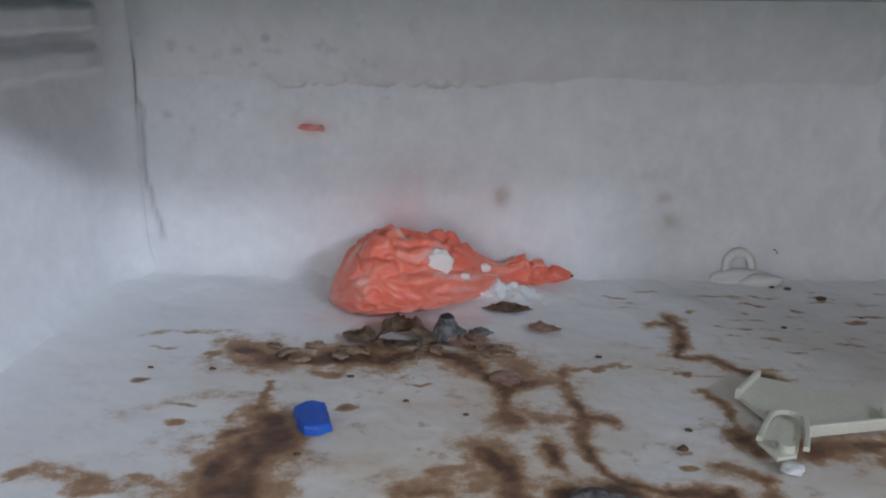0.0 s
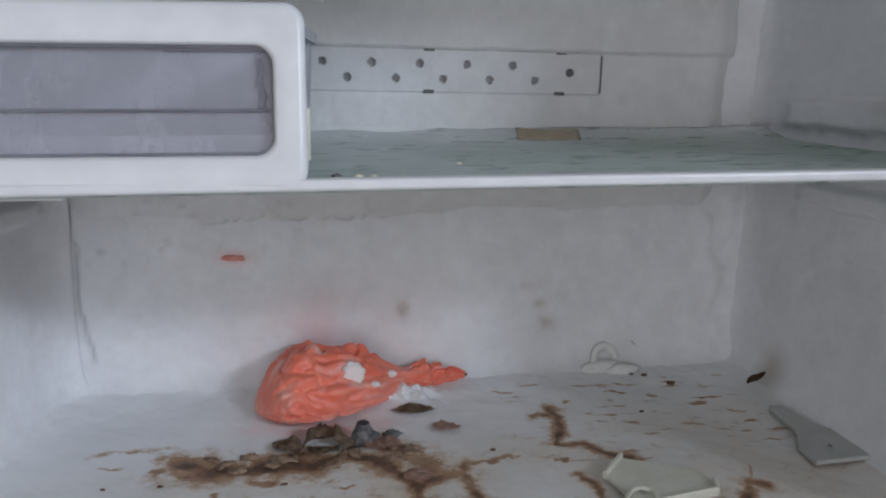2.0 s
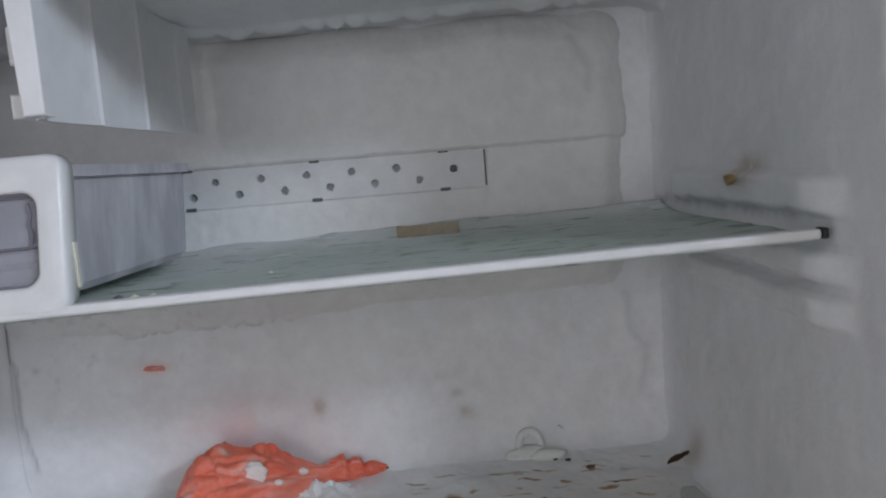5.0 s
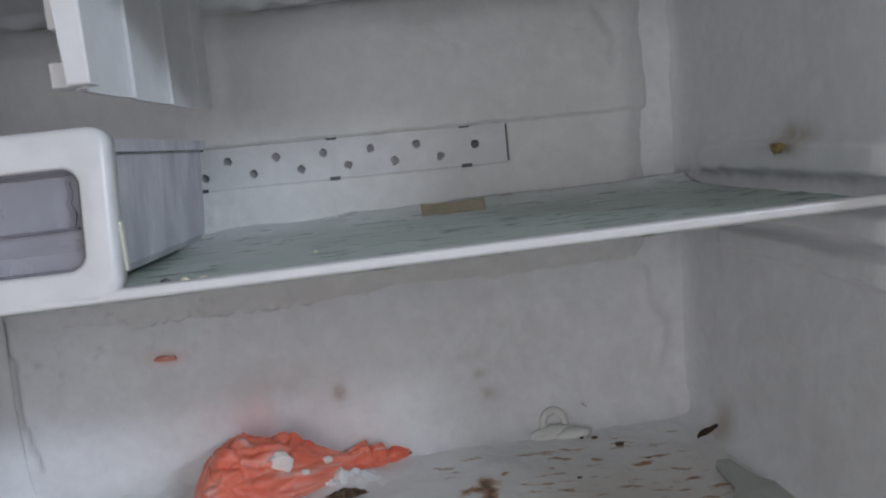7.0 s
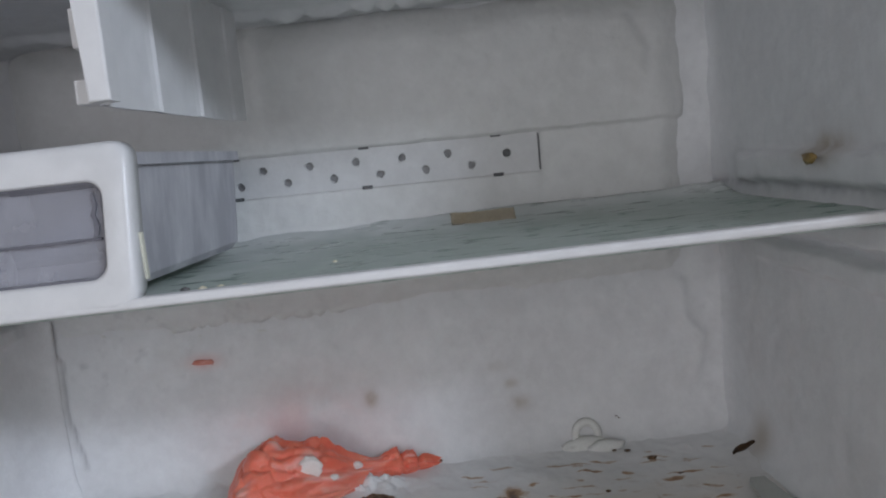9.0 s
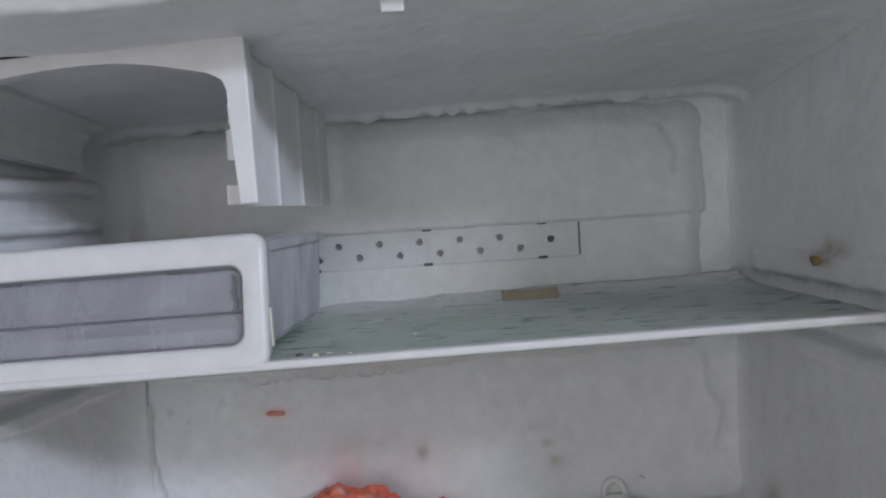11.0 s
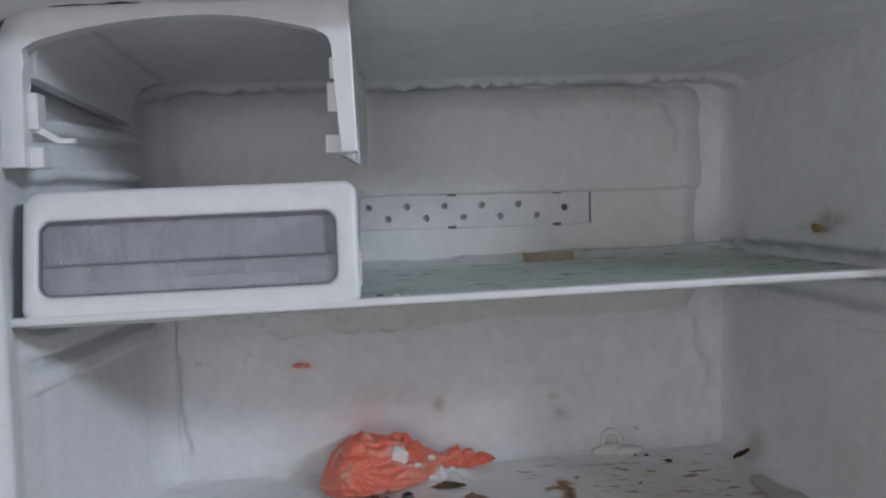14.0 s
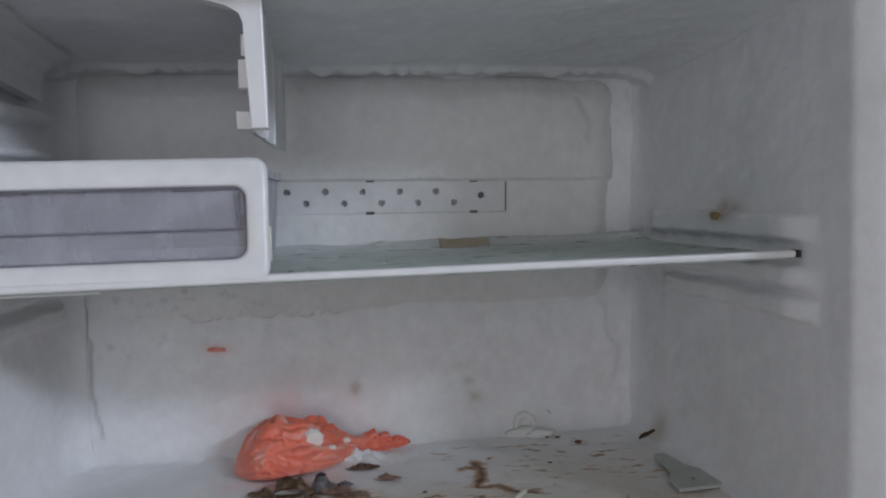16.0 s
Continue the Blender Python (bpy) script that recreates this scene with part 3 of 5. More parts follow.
def freezer_ceiling():
    xs, ys = np.linspace(-0.265, 0.385, 400), np.linspace(0.216, 0.60, 175)
    X, Y = np.meshgrid(xs, ys, indexing="ij")
    Z = ceiling_z(X, Y) - 0.0022 * fbm(X, Y, 0.06, 101) - 0.0007 * fbm(X, Y, 0.013, 107)
    teeth = 0.45 + 0.65 * np.abs(np.sin(X / 0.0080 + 2.2 * vnoise(X, 0 * X, 0.05, 5))) * (0.7 + 0.5 * vnoise(X, 0 * X, 0.03, 8)) + 0.06 * vnoise(X, 0 * X, 0.007, 6)
    Z -= 0.0068 * step(0.545, 0.558, Y) * teeth * (1 - step(0.560, 0.566, Y + 0.003 * vnoise(X, 0 * X, 0.012, 9)))
    Z -= 0.012 * np.exp(-np.abs(X - left_x(Y)) / 0.014) + 0.012 * np.exp(-np.abs(right_x(Y) - X) / 0.014)
    edge = 0.264 - 0.05 * (X + 0.20)
    Z += 0.045 * (1 - step(edge - 0.022, edge + 0.003, Y))
    front = np.stack([X, Y, Z], -1)
    back = np.stack([X, Y, 0 * X + TOP], -1)
    structure(sheet("ceiling", front, back, LINER, {"stain": 0 * X, "crack_shade": 0 * X, "tint": 0 * X}), "frosted white plastic freezer ceiling with a ragged frost lip", "ceiling")


freezer_ceiling()

# ---- evaporator cover with its vent strip ----
VENT = (-0.095, 0.2215, 0.2425, 0.2745)


def evaporator_cover():
    cover = thing("evaporator_cover", Matrix.Identity(4), "frost-covered pale plastic evaporator cover with a perforated vent strip", "panel")
    x0, x1, z0, z1 = -0.196, 0.345, 0.136, 0.379
    xs, zs = np.linspace(x0 - 0.012, x1 + 0.012, 420), np.linspace(z0 - 0.012, z1 + 0.012, 200)
    X, Z = np.meshgrid(xs, zs, indexing="ij")
    slant = 0.012 * (X - 0.05)
    cx, cz, r = (x0 + x1) / 2, (z0 + z1) / 2, 0.022
    qx, qz = np.abs(X - cx) - (x1 - x0) / 2 + r, np.abs(Z - cz - slant) - (z1 - z0) / 2 + r
    sd = np.hypot(np.maximum(qx, 0), np.maximum(qz, 0)) + np.minimum(np.maximum(qx, qz), 0) - r
    sd += 0.0015 * fbm(X, Z, 0.012, 201) + 0.0035 * fbm(X, Z, 0.045, 203)
    proud = 0.016 * (1 - step(-0.024, 0.011, sd)) - 0.004 * step(0.0, 0.008, sd)
    proud -= 0.0100 * (1 - step(z0 - 0.01, z0 + 0.055, Z - slant)) * (1 - step(-0.004, 0.004, sd))
    proud -= 0.0035 * (1 - step(0.2745, 0.2775, Z + 0.0012 * fbm(X, Z, 0.01, 207))) * step(0.205, 0.215, Z)
    inset = (X > VENT[0] + 0.0005) & (X < VENT[1] - 0.0005) & (Z > VENT[2] + 0.0005) & (Z < VENT[3] - 0.0005)
    proud += np.where(inset, -0.007, 0.0015 * fbm(X, Z, 0.05, 211) + 0.0008 * fbm(X, Z, 0.012, 215))
    lip = np.exp(-((Z - z0 - slant - 0.005) / 0.004) ** 2) * (0.4 + 1.3 * fbm(X, Z, 0.010, 221)) * (1 - step(-0.004, 0.0, sd))
    proud += (0.0018 + 0.0022 * (X < 0.12)) * lip
    groove = np.exp(-(along(X, Z, [(0.305, 0.36), (0.318, 0.335), (0.316, 0.32)]) / 0.005) ** 2)
    proud -= 0.002 * groove
    front = np.stack([X, BACK - proud + 0.002, Z], -1)
    back = np.stack([X, 0 * X + BACK + 0.004, Z], -1)
    # edge shade painted into the colour along the rim; the groove is darkened too
    rim = np.exp(-(sd / 0.0035) ** 2) * 0.10 * step(0.30, 0.36, Z + 0.12 * (X > 0.33))
    crust = 0.24 * np.exp(-((Z - z0 - slant - 0.004 - 0.0035 * fbm(X, Z, 0.012, 231)) / 0.0013) ** 2) * step(-0.12, -0.08, X) * np.clip(0.75 - 1.4 * (X - 0.05) + fbm(X, Z, 0.02, 233), 0.12, 1)
    pits = 0.8 * np.clip(fbm(X, Z, 0.009, 241) - 0.30, 0, 0.5) * np.exp(-(((X + 0.10) / 0.10) ** 2 + ((Z - 0.165) / 0.035) ** 2))
    sheet("body", front, back, COVER, {"stain": 0 * X, "crack_shade": np.clip(rim + 0.15 * groove + crust + pits, 0, 1), "tint": 0 * X}, cover)

    # the strip: one cell per hole, each with a round hole through it
    bm = bmesh.new()
    yf, yb = BACK - 0.0110, BACK - 0.0075
    a, b, c, d = VENT
    centres = [(0.1952, 0.2595, 0.0036)] + [(0.1658 - 0.0188 * k, 0.2525 if k % 2 == 0 else 0.2640, 0.0036) for k in range(14)]
    centres.sort()
    bounds = [a] + [(p[0] + q[0]) / 2 for p, q in zip(centres, centres[1:])] + [b]
    for (hx, hz, hr), l, r2 in zip(centres, bounds, bounds[1:]):
        corners = [math.atan2(z - hz, x - hx) for x in (l, r2) for z in (c, d)]
        angles = sorted([2 * math.pi * k / 20 - math.pi for k in range(20)] + corners)
        ring = []
        for t in angles:
            u, w = math.cos(t), math.sin(t)
            k = min(abs((r2 if u > 0 else l) - hx) / max(abs(u), 1e-9), abs((d if w > 0 else c) - hz) / max(abs(w), 1e-9))
            ring.append([bm.verts.new(p) for p in ((hx + k * u, yf, hz + k * w), (hx + hr * u, yf, hz + hr * w), (hx + 0.9 * hr * u, yb, hz + 0.9 * hr * w), (hx + k * u, yb, hz + k * w))])
        for p, q in zip(ring, ring[1:] + ring[:1]):
            for i in range(4):
                try:
                    bm.faces.new((p[i], q[i], q[i - 3], p[i - 3]))
                except ValueError:
                    pass
    bmesh.ops.remove_doubles(bm, verts=bm.verts, dist=1e-6)
    strip = part("vent_strip", bm, STRIP, cover, "perforated pale plastic vent strip")
    part("duct", box_bm(a + 0.001, b - 0.001, BACK - 0.0072, BACK - 0.0062, c + 0.001, d - 0.001), DUCT, strip)
    # solid dark boxes put the shade of gap, slots and end hole into colour
    part("end_gap", box_bm(b - 0.0003, b + 0.0009, BACK - 0.0122, BACK - 0.0100, c + 0.001, d - 0.001), HOLLOW, strip)
    for x in (0.187, 0.079, -0.025):
        for z in (c + 0.0002, d + 0.0004):
            part("slot", box_bm(x - 0.0042, x + 0.0042, yf - 0.0009, yf + 0.001, z - 0.0014, z + 0.0014, 0.0004), HOLLOW, strip)
    part("plug", box_bm(0.1924, 0.1980, BACK - 0.0100, BACK - 0.0080, 0.2568, 0.2622, 0.001), HOLLOW, strip, "dark fill standing for the shade in the end hole")
    for hx, hz, hr in centres:
        if hx < 0.188:
            bm = bmesh.new()
            for k in range(26):
                t, e, q = 2 * math.pi * k / 26 + random.uniform(-0.1, 0.1), random.uniform(0.4, 1.0), random.uniform(0.82, 1.15)
                bmesh.ops.create_icosphere(bm, subdivisions=1, radius=0.0008 * e, matrix=Matrix.Translation((hx + hr * q * math.cos(t), yf + 0.0006 - 0.0004 * (q > 1), hz + hr * q * math.sin(t))))
            part("frost_ring", bm, STRIP, strip, "crust of frost round a vent hole")


evaporator_cover()

# ---- front rim, cabinet, door, room ----


def rim_and_cabinet():
    bm = box_bm(-0.285, 0.389, 0.222, 0.262, 0.428, 0.470, 0.004)
    structure(part("trim_top", bm, RIM), "white plastic front rim above the freezer opening", "trim")
    structure(part("trim_bottom", box_bm(-0.285, 0.389, 0.170, 0.214, -0.05, -0.006, 0.006), RIM), "white plastic front rim below the freezer opening", "trim")
    cabinet = thing("refrigerator_cabinet", pose(0.05, 0.45, -1.15), "grey painted steel refrigerator cabinet around the freezer", "refrigerator")
    dx, dy, dz = -0.05, -0.45, 1.15
    for name, x0, x1, y0, y1, z0, z1 in (("side_panel", 0.3895, 0.4055, 0.2140, 0.70, -1.13, 0.52), ("side_panel", -0.335, -0.287, 0.283, 0.70, -1.13, 0.52),
                                         ("top_panel", -0.335, 0.403, 0.222, 0.70, 0.471, 0.52), ("back_panel", -0.286, 0.389, 0.64, 0.70, -1.13, 0.47),
                                         ("lower_door", -0.335, 0.403, 0.12, 0.168, -1.10, -0.052), ("lower_body", -0.286, 0.389, 0.172, 0.639, -1.13, -0.055)):
        part(name, box_bm(x0 + dx, x1 + dx, y0 + dy, y1 + dy, z0 + dz, z1 + dz, 0.003), STEEL, cabinet)
    for v in cabinet.children[0].data.vertices:
        v.co.x += 0.026 * max(-0.1, min(0.4, 0.33 + 1.15 - v.co.z))
    for x in (-0.28, 0.35):
        for y in (0.25, 0.62):
            part("foot", box_bm(x + dx - 0.02, x + dx + 0.02, y + dy - 0.02, y + dy + 0.02, 0.0, 0.022, 0.003), BLACK, cabinet)
    door = thing("freezer_door", pose(0.4095, 0.210, 0.2, 0, -1.6, 0) @ pose(0, 0, 0, 0, 0, -58), "grey freezer door swung wide open with a black gasket", "door")
    part("door_panel", box_bm(0.006, 0.66, 0.004, 0.075, -0.23, 0.27, 0.008), DOOR, door)
    part("gasket", box_bm(-0.0040, 0.0040, -0.0042, 0.0040, -0.24, 0.27, 0.0016), BLACK, door, "black rubber gasket")
    part("hinge", box_bm(-0.012, 0.05, 0.012, 0.04, -0.262, -0.23, 0.003), STEEL, door)


rim_and_cabinet()


def room():
    # unseen room shell, added to throw the lamps' light back at the freezer
    structure(part("room_floor", box_bm(-1.7, 2.1, -2.8, 0.80, -1.21, -1.15), ROOM_FLOOR), "unseen pale room floor added to bounce light up", "floor")
    structure(part("room_ceiling", box_bm(-1.7, 2.1, -2.8, 0.80, 1.30, 1.36), PAINT), "unseen pale painted room ceiling added to bounce light", "ceiling")
    structure(part("room_wall_north", box_bm(-1.7, 2.1, 0.72, 0.80, -1.15, 1.30), PAINT), "unseen pale painted room wall added to bounce light", "wall")
    bm = box_bm(-1.7, -1.4, -2.8, -2.72, -1.15, 1.30)
    for x0, x1, z0, z1 in ((0.3, 2.1, -1.15, 1.30), (-1.4, 0.3, -1.15, -0.35), (-1.4, 0.3, 1.25, 1.30)):
        box_bm(x0, x1, -2.8, -2.72, z0, z1, bm=bm)
    structure(part("room_wall_south", bm, PAINT), "unseen pale painted room wall with an opening for a fill lamp", "wall")
    bm = box_bm(-1.7, -1.62, -2.718, -2.10, -1.15, 1.30)
    for y0, y1, z0, z1 in ((-0.60, 0.718, -1.15, 1.30), (-2.10, -0.60, -1.15, -0.15), (-2.10, -0.60, 1.15, 1.30)):
        box_bm(-1.7, -1.62, y0, y1, z0, z1, bm=bm)
    structure(part("room_wall_west", bm, PAINT), "unseen pale painted room wall with an opening for a fill lamp", "wall")
    bm = box_bm(2.08, 2.16, -2.718, -2.40, -1.15, 1.30)
    for y0, y1, z0, z1 in ((-0.50, 0.718, -1.15, 1.30), (-2.40, -0.50, -1.15, -0.20), (-2.40, -0.50, 1.26, 1.30)):
        box_bm(2.08, 2.16, y0, y1, z0, z1, bm=bm)
    structure(part("room_wall_east", bm, PAINT), "unseen pale painted room wall with an opening for a fill lamp", "wall")


room()

# ---- glass shelf ----
SHELF = pose(0.360, 0.2980, 0.2168, -0.8, -1.05, -2.75)


def glass_shelf():
    shelf = thing("glass_shelf", SHELF, "frosted greenish glass shelf with a white plastic front edge", "shelf")
    xs, ys = np.linspace(-0.607, -0.004, 180), np.linspace(0.004, 0.272, 90)
    X, Y = np.meshgrid(xs, ys, indexing="ij")
    top = -0.0035 + 0.0006 * fbm(X, Y, 0.03, 301) + 0.0004 * fbm(X, Y, 0.008, 305) + (0.010 + 0.0025 * fbm(X, Y, 0.05, 317)) * np.exp(-(0.272 - Y) / (0.020 + 0.018 * step(-0.15, -0.40, X)))
    sheet("glass_pane", np.stack([X, Y, top], -1), np.stack([X, Y, 0 * X - 0.0075], -1), GLASS, {"bank": np.clip(1.25 * np.exp(-(0.272 - Y) / (0.052 + 0.050 * step(-0.20, -0.36, X))) + 0.5 * fbm(X, Y, 0.03, 311) - 0.12, 0, 1)}, shelf, "frost-streaked green glass")
    part("front_edge", box_bm(-0.609, -0.003, -0.001, 0.009, -0.0062, -0.0008, 0.0018, 3), WHITE, shelf, "white plastic edge strip")
    part("end_cap", box_bm(-0.0028, 0.0006, -0.0014, 0.008, -0.0064, -0.0006, 0.001), BLACK, shelf, "black end cap")


glass_shelf()


def on_shelf(x, y):
    """The height of the shelf's top at a place of the plan."""
    p = SHELF.inverted() @ Vector((x, y, 0.2))
    return (SHELF @ Vector((p.x, p.y, -0.0034))).z


def shelf_litter():
    bm = bmesh.new()
    rows, cols = 5, 14
    grid = [[bm.verts.new((0.050 * i / cols + 0.0012 * noise.noise((i, j, 2)), 0.008 * j / rows + 0.0012 * noise.noise((i * 0.6, j, 7)) - 0.004 * i / cols,
                           0.0016 + 0.0008 * noise.noise((i * 0.5, j * 0.7, 4)) + 0.0088 * j / rows)) for j in range(rows + 1)] for i in range(cols + 1)]
    for i in range(cols):
        for j in range(rows):
            bm.faces.new((grid[i][j], grid[i + 1][j], grid[i + 1][j + 1], grid[i][j + 1]))
    bmesh.ops.solidify(bm, geom=bm.faces[:], thickness=-0.0014)
    ob = part("tape_strip", bm, TAPE, None, "", True)
    ob.matrix_world = pose(0.1425, 0.545, on_shelf(0.16, 0.545) + 0.0002)
    tagged(ob, "crumpled brown tape strip frozen to the shelf", "tape")
    for k, (x, y, r) in enumerate(((-0.002, 0.340, 0.0022), (0.006, 0.345, 0.0016), (0.020, 0.339, 0.0014), (-0.012, 0.345, 0.0024), (0.062, 0.40, 0.0012))):
        ob = lump("food_crumb", (0, 0, 0), (r * 1.3, r, r * 0.8), NUB if k == 3 else CRUMB, 40 + k, 0.5, 0.6, None, "", True, 1)
        ob.location = (x, y, on_shelf(x, y) - 0.0004)
        tagged(ob, "dark crumb on the glass shelf" if k == 3 else "small yellowed crumb on the glass shelf", "crumb", "crumbs on the shelf")


shelf_litter()

# ---- ice maker: housing under the ceiling, drawer on the shelf ----
MODULE = pose(-0.2445, 0.348, 0.0, 0, 0, -3.4)


def ice_housing():
    top = thing("ice_maker_housing", MODULE @ pose(0.0005, -0.012, 0.40), "white plastic ice maker housing with an arched front", "ice maker")
    lean = lambda a, b, c: (a, c - 0.20 * (0.405 - b) * 0.35, b - 0.40 - 0.022 * (0.214 - a))
    outline = [(0.0005, 0.303), (0.0010, 0.384), (0.005, 0.394), (0.010, 0.4005), (0.018, 0.4045), (0.208, 0.4075), (0.2135, 0.4065), (0.2165, 0.402), (0.2195, 0.304), (0.2085, 0.304), (0.2050, 0.358)]
    outline += [(0.2046, 0.372), (0.2035, 0.3785), (0.2005, 0.3812), (0.1935, 0.3836), (0.1800, 0.3868)]
    outline += [(a, 0.3764 + 0.0178 * max(0.0, 1 - ((a - 0.125) / (0.075 if a > 0.125 else 0.1108)) ** 2) ** 0.8) for a in (0.1665 - 0.1515 * k / 22 for k in range(23))]
    outline += [(0.0140, 0.3755), (0.0160, 0.3675), (0.0150, 0.360), (0.0150, 0.303)]
    part("front_frame", prism_bm(outline, 0.012, -0.001, 0.0012, lean), WHITE, top, "arched white front frame")
    # side wall with four sawtooth folds
    bm = bmesh.new()
    path = [(0.2160, 0.0)]
    folds = 3
    for k in range(folds):
        v0, v1 = 0.006 + 0.066 * k, 0.006 + 0.066 * (k + 1)
        path += [(0.2165 + 0.055 * v0 - 0.0065 * math.sqrt(1 - s * s), v0 + 0.002 + (v1 - v0 - 0.003) * s) for s in (0, 0.3, 0.55, 0.75, 0.9, 0.97, 1.0)]
    path += [(0.2255, 0.208), (0.2275, 0.222)]
    slope = lambda v: 0.403 - 0.095 * v
    inner = [[bm.verts.new((u - s, v, z - 0.40)) for z in (0.303, 0.33, 0.37, slope(v))] for s in (0.0, 0.003) for u, v in path]
    n = len(path)
    outer_rows, inner_rows = inner[:n], inner[n:]
    for rows in (outer_rows, inner_rows):
        for p, q in zip(rows, rows[1:]):
            for i in range(3):
                bm.faces.new((p[i], q[i], q[i + 1], p[i + 1]))
    for p, q, r, s in zip(outer_rows, outer_rows[1:], inner_rows, inner_rows[1:]):
        bm.faces.new((p[0], r[0], s[0], q[0]))
        bm.faces.new((p[3], q[3], s[3], r[3]))
    for p, r in ((outer_rows[0], inner_rows[0]), (outer_rows[-1], inner_rows[-1])):
        for i in range(3):
            bm.faces.new((p[i], p[i + 1], r[i + 1], r[i]))
    part("side_wall", bm, WHITE, top, "ribbed white side wall")
    curl = [(0.0165 + 0.0, -0.043), (0.0165, -0.030), (0.019, -0.020), (0.026, -0.012), (0.040, -0.007), (0.040, -0.002), (0.006, -0.002), (0.006, -0.043)]
    part("side_curtain", prism_bm(curl, 0.0125, 0.185, 0.0, lambda a, b, c: (a + 0.06 * c, c, b - 0.085 * c)), WHITE, top, "curved white inner side wall")
    # solid black strip in place of the shadow gap between housing and ceiling
    part("seam", prism_bm([(0.026, -0.0030), (0.150, 0.0021), (0.200, 0.0042), (0.200, 0.0048), (0.026, -0.0016)], -0.0030, -0.0010, 0.0, lambda a, b, c: (a, c, b)), BLACK, top, "black strip standing for the shaded gap under the ceiling")
    for u0, u1, z0, z1 in ((0.0115, 0.0205, 0.327, 0.350), (0.0115, 0.0225, 0.303, 0.316), (0.2005, 0.2090, 0.331, 0.350), (0.1985, 0.2090, 0.3045, 0.3165), (0.2025, 0.2090, 0.352, 0.366)):
        part("guide_tab", box_bm(u0, u1, 0.002, 0.016, z0 - 0.4 - 0.022 * (0.214 - u0), z1 - 0.4 - 0.022 * (0.214 - u0), 0.0008), WHITE, top)
    bm = bmesh.new()
    prism_bm([(0.020, 0.331), (0.024, 0.331), (0.038, 0.322), (0.046, 0.322), (0.046, 0.319), (0.036, 0.319), (0.024, 0.326), (0.020, 0.326)], 0.006, 0.012, 0.0, lambda a, b, c: (a - 0.006, c, b - 0.4 - 0.005), bm)
    part("hook", bm, WHITE, top)


ice_housing()


def ice_drawer():
    z0 = 0.2005
    drawer = thing("ice_box", MODULE @ pose(0, 0, z0, 0, 0.9 * -1, 0), "white plastic ice drawer with a smoky window front", "ice box")
    W, H, T = 0.2190, 0.0835, 0.014
    lean = lambda a, b, c: (a, c - 0.004 - 0.20 * (H - b), b)
    outer = rounded(0.0070, W, 0.0, H - 0.001, 0.0095, 8)
    hole = rounded(0.0170, 0.2045, 0.0155, 0.0635, 0.0085, 8)
    bm = bmesh.new()

    def ring(pts, c, grow=0.0):
        cx, cz = W / 2, H / 2
        return [bm.verts.new(lean(a + grow * math.copysign(1, cx - a) * -1, b + grow * math.copysign(1, cz - b) * -1, c)) for a, b in pts]
    loops = [ring(outer, T), ring(outer, 0.0035), ring(outer, 0.001, -0.0012), ring(outer, 0.0, -0.0035), ring(hole, 0.0, 0.0018), ring(hole, 0.0008, 0.0006), ring(hole, 0.0025), ring(hole, T)]
    for p, q in zip(loops, loops[1:] + loops[:1]):
        for k in range(len(p)):
            bm.faces.new((p[k - 1], p[k], q[k], q[k - 1]))
    front = part("front_panel", bm, WHITE, drawer, "white front frame with rounded corners", True)
    pane = rounded(0.0160, 0.2055, 0.0145, 0.0645, 0.009, 6)
    part("window", prism_bm(pane, 0.0085, 0.0065, 0.0, lean), PANE, front, "clear smoky window").visible_shadow = False
    bm = bmesh.new()
    rings = [[bm.verts.new(lean(a, b2, c)) for a, b2 in rounded(0.0170 + g, 0.2045 - g, 0.0155 + g, 0.0635 - g, 0.0085 - g, 8)] for g, c in ((0.0, 0.0030), (0.0011, 0.0030), (0.0011, 0.0062), (0.0, 0.0062))]
    for p, q in zip(rings, rings[1:] + rings[:1]):
        for k in range(len(p)):
            bm.faces.new((p[k - 1], p[k], q[k], q[k - 1]))
    part("window_seal", bm, BIN_DARK, front, "dark smoky window edge")
    part("window_ridge", box_bm(0.0200, 0.2020, -0.0086, -0.0070, 0.0344, 0.0358, 0.0005), BIN_DARK, front, "smoky moulded ridge")
    fold = [(0.1975, 0.0365), (0.1990, 0.0420), (0.1968, 0.0470), (0.1985, 0.0520), (0.1970, 0.0580), (0.1985, 0.0580), (0.2002, 0.0520), (0.1990, 0.0470), (0.2010, 0.0420), (0.2000, 0.0365)]
    part("window_crease", prism_bm(fold, 0.0062, 0.0052, 0.0, lean), BIN_DARK, front, "dark crease in the window")
    # bin: thin walled, open at the top, with a rolled rim
    u0, u1, v0, v1, h = 0.012, 0.2125, 0.011, 0.194, 0.0755
    bm = bmesh.new()
    shapes = [rounded(u0, u1, v0, v1, 0.008, 4), rounded(u0 + 0.004, u1 - 0.003, v0 + 0.003, v1 - 0.003, 0.010, 4)]
    lift = [(shapes[0], h), (shapes[1], 0.020), ([(a * 0.992 + 0.001, b * 0.985 + 0.0015) for a, b in shapes[1]], 0.0115), ([(a * 0.965 + 0.0036, b * 0.93 + 0.007) for a, b in shapes[1]], 0.0070)]
    flare = lambda a, b: a + 0.05 * (b - v0) * (a - u0) / (u1 - u0)
    rows = [[bm.verts.new((flare(a, b), b, z)) for a, b in pts] for pts, z in lift]
    shrink = lambda pts, s: [(a + s * (1 if a < (u0 + u1) / 2 else -1), b + s * (1 if b < (v0 + v1) / 2 else -1)) for a, b in pts]
    ins = [[bm.verts.new((flare(a, b), b, z + (0.0022 if z < 0.07 else 0))) for a, b in shrink(pts, 0.0022)] for pts, z in lift]
